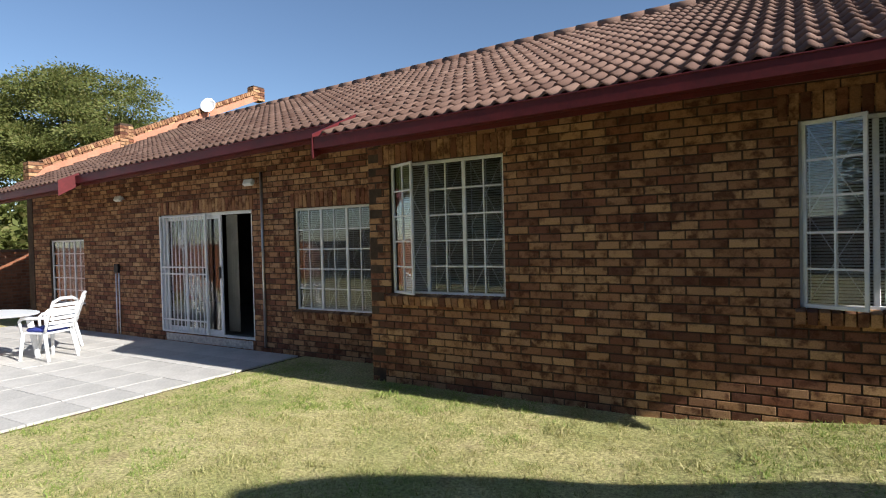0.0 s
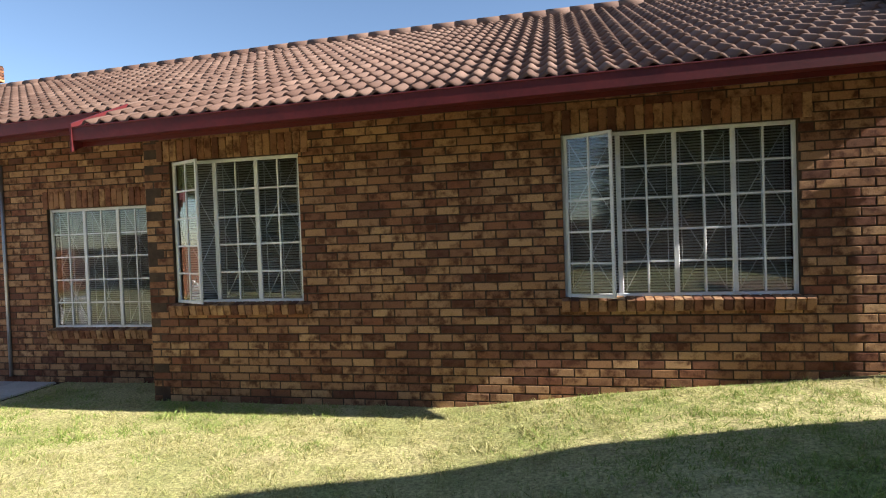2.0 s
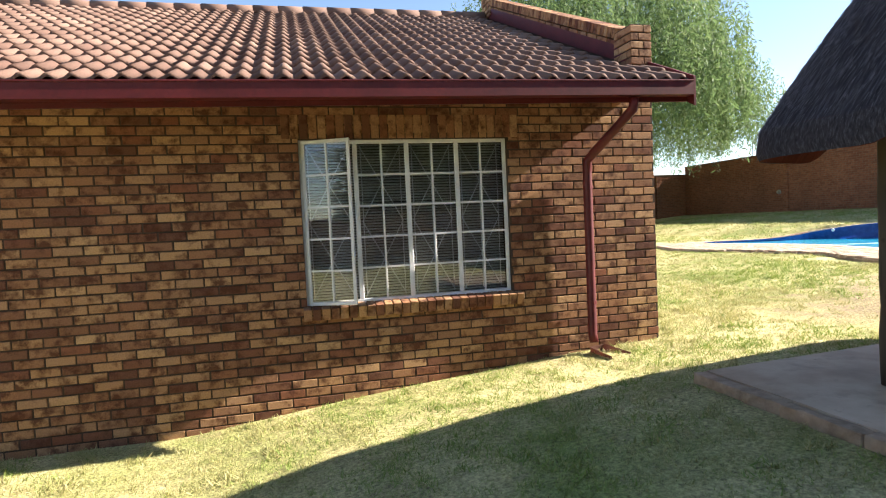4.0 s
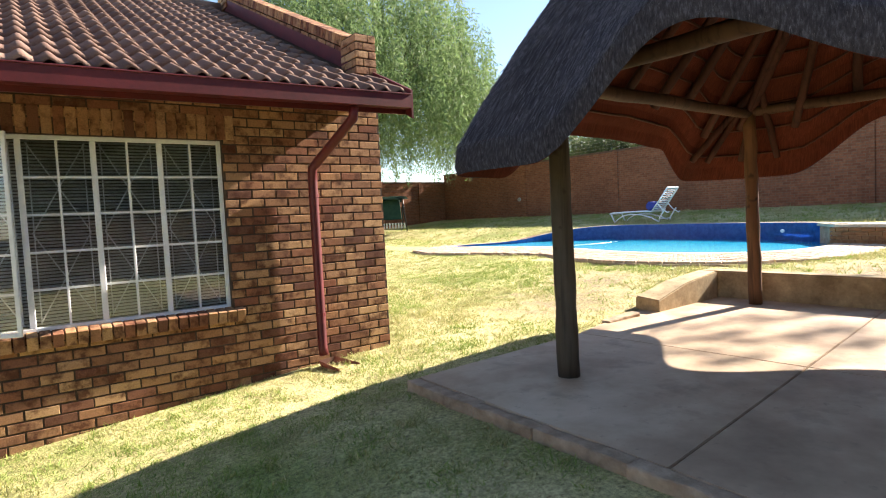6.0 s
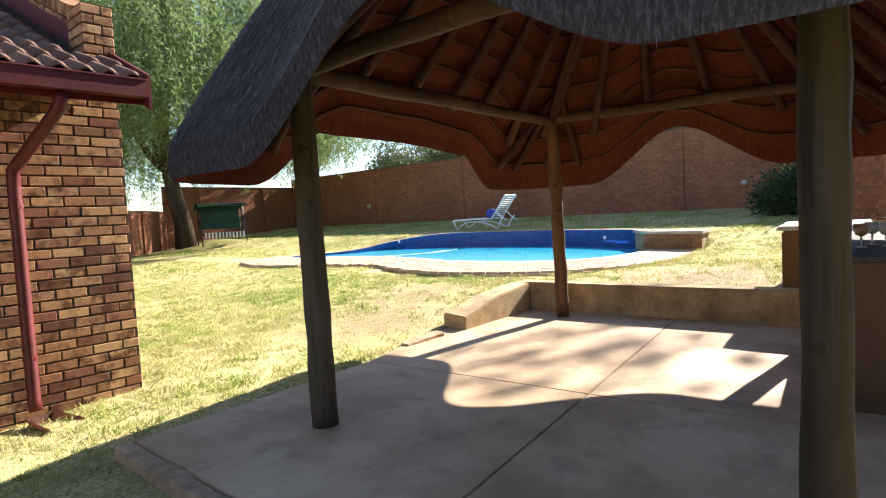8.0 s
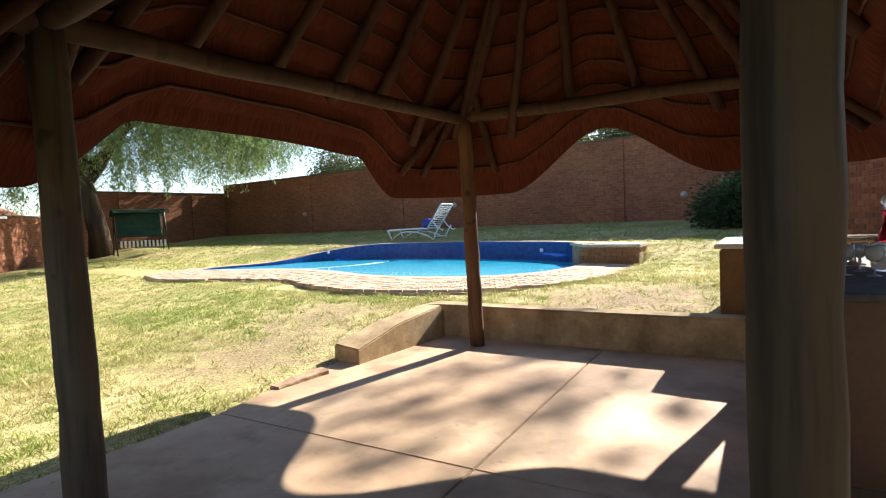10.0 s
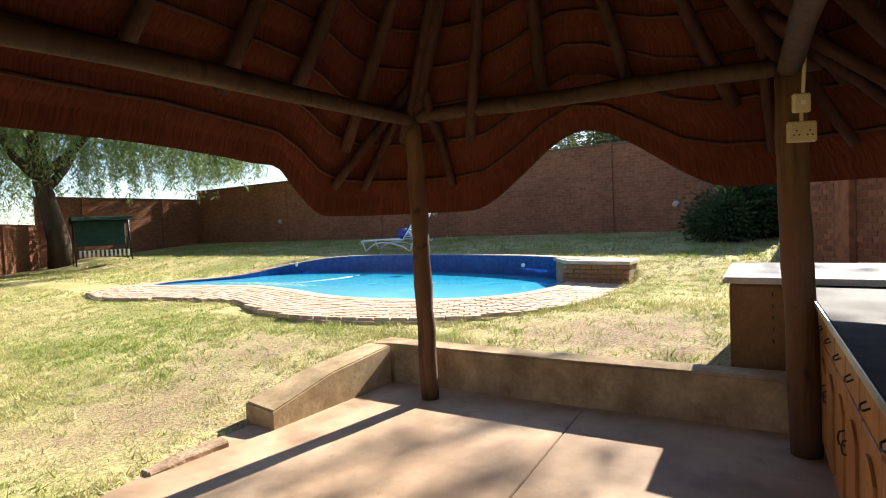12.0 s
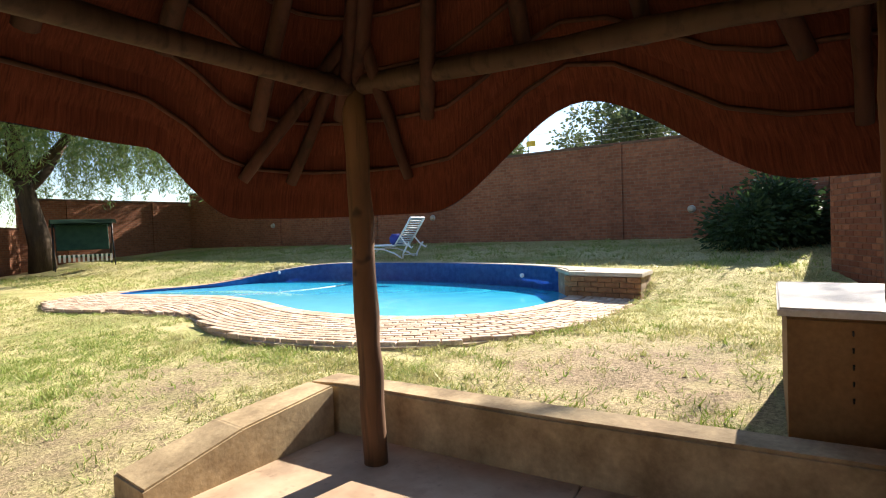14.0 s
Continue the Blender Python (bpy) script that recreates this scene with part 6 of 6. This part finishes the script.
part("fascia", boxed(-9.6, 5.6, -0.78, -0.71, 2.45, 2.72), M_PINK, nb)
for x in (-6, -2, 2):
    w = part("window", boxed(x - 0.6, x + 0.6, -0.03, -0.001, 1.0, 2.1), M_DARK, nb)


# ---- plants ----
def leaves_mesh(name, pts, rnd, size, droop=0.0, ratio=0.3):
    """Many small leaf blades, each a folded pair of triangles."""
    n = len(pts)
    rs = np.random.RandomState(rnd)
    P = np.asarray(pts, float)
    d = rs.normal(size=(n, 3))
    d[:, 2] = d[:, 2] * 0.5 - droop
    d /= np.linalg.norm(d, axis=1)[:, None]
    s = np.cross(d, rs.normal(size=(n, 3)))
    s /= np.linalg.norm(s, axis=1)[:, None] + 1e-9
    L = size * rs.uniform(0.6, 1.3, (n, 1))
    a, b, c, e = P, P + d * L * 0.5 + s * L * ratio, P + d * L, P + d * L * 0.5 - s * L * ratio
    V = np.stack([a, b, c, e], 1).reshape(-1, 3)
    Q = np.arange(n * 4).reshape(n, 4)
    return quads_mesh(name, V, Q)


def branch(bm, p, d, L, r, depth, rnd, tips, spread=0.7, lift=0.15):
    n = 4
    pts, rad = [p], [r]
    for i in range(n):
        d = (d + Vector((rnd.uniform(-1, 1), rnd.uniform(-1, 1), rnd.uniform(-0.6, 0.8))) * 0.16 + Vector((0, 0, lift * 0.1))).normalized()
        pts.append(pts[-1] + d * L / n)
        rad.append(r * (1 - 0.4 * (i + 1) / n))
    tube(bm, pts, rad, 7 if depth > 1 else 5)
    if depth == 0:
        tips += pts[2:]
        return
    for k in range(rnd.choice((2, 3, 3))):
        nd = (d + Vector((rnd.uniform(-1, 1), rnd.uniform(-1, 1), rnd.uniform(-0.3, 0.6))) * spread).normalized()
        branch(bm, pts[-1 - (k == 2)], nd, L * rnd.uniform(0.65, 0.85), rad[-1] * 0.75, depth - 1, rnd, tips, spread, lift)


def pepper_tree(x, y, z, R=9.8):
    t = empty("pepper_tree", pose(x, y, z), "large weeping pepper tree with hanging light green foliage", "tree")
    rnd = random.Random(77)
    bm, tips = bmesh.new(), []
    tube(bm, [(0, 0, -0.2), (-0.05, 0, 1.0), (-0.25, 0.1, 2.2), (-0.5, 0.1, 3.4)], [0.50, 0.40, 0.34, 0.30], 12)
    for k in range(7):
        a = k * math.tau / 7 + rnd.uniform(-0.3, 0.3)
        branch(bm, Vector((-0.4, 0.1, 3.0 + 0.1 * k)), Vector((math.cos(a) * 0.9, math.sin(a) * 0.9, 0.75)).normalized(), rnd.uniform(2.6, 3.3), 0.20, 2, rnd, tips, 0.7, 0.7)
    part("trunk", bm, M_BARK, t, smooth=True)
    pts = []
    for _ in range(3900):
        a, f = rnd.uniform(0, math.tau), math.sqrt(rnd.random())
        edge = R * (0.88 + 0.24 * noise.noise(Vector((math.cos(a) * 1.6, math.sin(a) * 1.6, 2))))
        px, py = f * edge * math.cos(a), f * edge * math.sin(a)
        lump = noise.noise(Vector((px * 0.45, py * 0.45, 9)))
        if lump < -0.25 and rnd.random() < 0.8:
            continue
        top = 4.6 + 9.0 * math.sqrt(max(0.0, 1 - f * f)) + 0.9 * lump + rnd.uniform(-0.9, 0.3)
        foot = (0.6 if py > 1.0 and px < 3.5 else 1.3 + 2.6 * f ** 3) + 0.9 * noise.noise(Vector((px * 0.7, py * 0.7, 0))) + rnd.uniform(0, 0.7)
        # strands hang from every level of the crown
        q = top - (top - foot) * 0.55 * rnd.random() ** 1.6
        L = min(rnd.uniform(0.8, 4.6), q - foot)
        if L < 0.3:
            continue
        sx, sy = rnd.uniform(-0.12, 0.12), rnd.uniform(-0.12, 0.12)
        n = int(L * 36)
        for i in range(n):
            g = L * i / n
            pts.append((px + sx * g + rnd.gauss(0, 0.09), py + sy * g + rnd.gauss(0, 0.09), q - g + rnd.gauss(0, 0.05)))
    if len(pts) > 360000:
        pts = rnd.sample(pts, 360000)
    link_mesh("crown", leaves_mesh("crown", pts, 5, 0.20, 1.1, 0.11), M_PEPPER, t)


pepper_tree(12.0, 20.9, 0.75)


def crown_tree(name, x, y, z, h, rad, mat, lab, seed, clumps=60, per=260, leaf=0.16, flat=0.6, trunk=0.2, cat="tree", low=0.45, spread=0.13):
    t = empty(name, pose(x, y, z), lab, cat)
    rnd = random.Random(seed)
    bm, tips = bmesh.new(), []
    base = h * low
    tube(bm, [(0, 0, -0.3), (0.1, 0, base * 0.5), (0.0, 0.1, base)], [trunk, trunk * 0.8, trunk * 0.65], 9)
    for k in range(5):
        a = k * math.tau / 5 + rnd.uniform(-0.4, 0.4)
        branch(bm, Vector((0, 0.1, base * rnd.uniform(0.8, 1))), Vector((math.cos(a), math.sin(a), 0.7)).normalized(), rad * 0.5, trunk * 0.45, 2, rnd, tips, 0.8, 0.5)
    part("trunk", bm, M_BARK, t, smooth=True)
    pts = []
    rs = np.random.RandomState(seed)
    for _ in range(clumps):
        a, r = rnd.uniform(0, math.tau), rad * math.sqrt(rnd.random())
        zc = base + (h - base) * rnd.uniform(0.1, 1) * math.sqrt(max(0.05, 1 - (r / rad) ** 2 * 0.8))
        c = np.array((r * math.cos(a), r * math.sin(a), zc))
        pts.append(c + rs.normal(size=(per, 3)) * np.array((1, 1, flat)) * rad * spread)
    link_mesh("crown", leaves_mesh("crown", np.concatenate(pts), seed, leaf, 0.1, 0.3), mat, t)
    return t


crown_tree("thorn_tree", -26.5, 6.8, -0.3, 8.9, 4.2, M_ACACIA, "tall feathery thorn tree beyond the patio", 11, 170, 900, 0.105, 0.26, 0.3, spread=0.10)
crown_tree("thorn_tree", -31.0, 1.5, -0.3, 8.6, 4.6, M_ACACIA, "tall feathery thorn tree beyond the patio", 12, 160, 900, 0.105, 0.26, 0.3, spread=0.10)
crown_tree("garden_tree", 30.0, 12.5, 1.0, 6.4, 2.6, M_FAR, "dull green tree beyond the boundary wall", 13, 60, 220, 0.2)
crown_tree("garden_tree", 29.0, 18.0, 1.0, 5.6, 2.4, M_FAR, "dull green tree beyond the boundary wall", 14, 60, 220, 0.2)
crown_tree("garden_tree", 31.0, 5.0, 1.0, 7.0, 2.8, M_FAR, "dull green tree beyond the boundary wall", 15, 60, 220, 0.2)
crown_tree("garden_tree", 30.0, -0.5, 1.0, 6.5, 2.4, M_FAR, "dull green tree beyond the boundary wall", 16, 60, 220, 0.2)
crown_tree("garden_tree", 33.0, 26.0, 1.0, 6.8, 3.4, M_FAR, "dull green tree beyond the boundary wall", 17, 70, 220, 0.2)
crown_tree("gum_tree", 27.0, -5.9, 1.2, 14.9, 2.4, M_FAR, "tall thin-crowned gum tree beyond the wall", 18, 27, 20, 0.28, 0.7, 0.05, low=0.78)


for k, (tx, ty) in enumerate(((-15.0, -18.5), (-9.5, -17.5), (-4.5, -18.5), (0.5, -17.5), (6.0, -18.5))):
    crown_tree("garden_tree", tx, ty, -0.3, 9.5, 3.9, M_FAR, "leafy garden tree beyond the south boundary wall", 60 + k, 110, 300, 0.28, low=0.16)


def shrub(name, x, y, z, rx, ry, h, mat, lab, seed, n, leaf):
    s = empty(name, pose(x, y, z), lab, "shrub")
    rnd = random.Random(seed)
    bm = bmesh.new()
    pts = []
    for k in range(16):
        a = rnd.uniform(0, math.tau)
        tip = Vector((math.cos(a) * rx * rnd.uniform(0.2, 0.8), math.sin(a) * ry * rnd.uniform(0.2, 0.8), h * rnd.uniform(0.5, 0.95)))
        tube(bm, [(tip.x * 0.15, tip.y * 0.15, -0.1), tip * 0.55, tip], [0.03, 0.02, 0.01], 6)
    part("stems", bm, M_BARK, s)
    rs = np.random.RandomState(seed)
    for k in range(46):
        a, r = rnd.uniform(0, math.tau), math.sqrt(rnd.random())
        c = np.array((rx * r * math.cos(a), ry * r * math.sin(a), h * rnd.uniform(0.08, 0.98) * math.sqrt(max(0.1, 1 - r * r * 0.85))))
        pts.append(c + rs.normal(size=(n // 46, 3)) * 0.22)
    P = np.concatenate(pts)
    P[:, 2] = np.abs(P[:, 2])
    link_mesh("foliage", leaves_mesh("foliage", P, seed, leaf, 0.25, 0.22), mat, s)


shrub("garden_shrub", 17.2, -2.75, 1.15, 1.25, 0.9, 1.35, M_BUSH, "dense dark green shrub in the corner of the garden", 41, 22000, 0.13)
shrub("garden_shrub", -19.3, 4.6, -0.3, 1.6, 1.6, 3.2, M_ACACIA, "bushy bright green palm-like shrub past the house corner", 42, 16000, 0.3)
shrub("garden_shrub", -24.5, 4.0, -0.3, 2.6, 3.0, 3.4, M_ACACIA, "leafy green shrub beyond the low wall", 43, 16000, 0.3)

# ---- grass ----
rs = np.random.RandomState(3)


def bare(x, y):
    """Nearness to the trodden patches beside the low wall and the shelter."""
    return min(math.hypot(x - 7.9, y + 2.9) - 1.2, math.hypot(x - 4.3, y + 0.2) - 1.0, math.hypot(x - 5.9, y - 0.5) - 0.8)


def on_lawn(x, y):
    if 0.84 < x < 6.6 and y < -1.0 - 0.35 * (x < 4.4) - 0.15 * (x < 3):
        return False
    if -6.52 < x < 1.66 and y > -0.01 or x < -8.42 and y > -4.6 or x <= -6.4 and y > YA - 0.02:
        return False
    if 7.0 < x < 14.3 and -2 < y < 9.5 and inside(x, y, DECK):
        return False
    return not (6.64 < x < 8.15 and -5.5 < y < -3.9)


def grass(name, boxes, lab, material, green):
    """Short turf in small tufts: each centre carries a spray of blades."""
    cen, size = [], []
    for x0, x1, y0, y1, dens, big in boxes:
        k = int((x1 - x0) * (y1 - y0) * dens)
        for x, y in zip(rs.uniform(x0, x1, k), rs.uniform(y0, y1, k)):
            d = noise.noise(Vector((x * 1.3, y * 1.3, 4)))
            clump = noise.noise(Vector((x * 4.5, y * 4.5, 2)))
            lush = noise.noise(Vector((x * 0.45, y * 0.45, 8))) + 0.6 * noise.noise(Vector((x * 2.1, y * 2.1, 1))) + rs.normal() * 0.15
            if (lush > 0.08) != green or not on_lawn(x, y):
                continue
            if d < -0.30 and rs.rand() < 0.55 or clump < -0.25 and rs.rand() < 0.6 or bare(x, y) < 0.7 * d + 0.35 * clump and rs.rand() < 0.82:
                continue
            cen.append((x, y, ground_z(x, y) - 0.004))
            size.append(big * (0.8 + 0.8 * max(0.0, clump)))
    per = 9
    C = np.repeat(np.array(cen), per, 0)
    S = np.repeat(np.array(size), per)
    n = len(C)
    C[:, :2] += rs.normal(0, 0.022, (n, 2)) * S[:, None]
    a = rs.uniform(0, math.tau, n)
    h = rs.uniform(0.010, 0.032, n) * S
    w = rs.uniform(0.0018, 0.0042, n) * S
    lean = rs.normal(0, 0.016, (n, 2)) * S[:, None]
    side = np.stack([np.cos(a) * w, np.sin(a) * w, np.zeros(n)], 1)
    tip = C + np.stack([lean[:, 0], lean[:, 1], h], 1)
    V = np.stack([C - side, C + side, tip], 1).reshape(-1, 3)
    o = link_mesh(name, quads_mesh(name, V, np.arange(n * 3).reshape(n, 3), True), material)
    tagged(o, lab, "grass", kind="stuff")


LAWN = [(-6.8, 0.9, -3.6, 0.0, 620, 1.0), (-8.4, -6.8, -4.6, 0.7, 200, 1.5), (0.9, 7.2, -1.6, 3.5, 400, 1.25), (0.9, 7.2, -1.6, 4.0, 95, 2.3), (6.4, 13.2, -4.2, 0.0, 260, 1.5), (6.4, 10.0, -4.2, 1.0, 65, 2.6), (-6.8, 0.9, -3.6, 0.0, 80, 1.9),
        (1.6, 8.2, 3.5, 9.0, 170, 1.7), (0.9, 8.0, 9.0, 16.0, 60, 2.6), (9, 18.6, 8, 19, 36, 3.0), (13.0, 18.6, -4, 8, 36, 3.0)]
grass("grass", LAWN, "short dry straw-coloured lawn grass blades", M_BLADE, False)
grass("grass", LAWN, "short green lawn grass blades in patches", M_GREENBLADE, True)
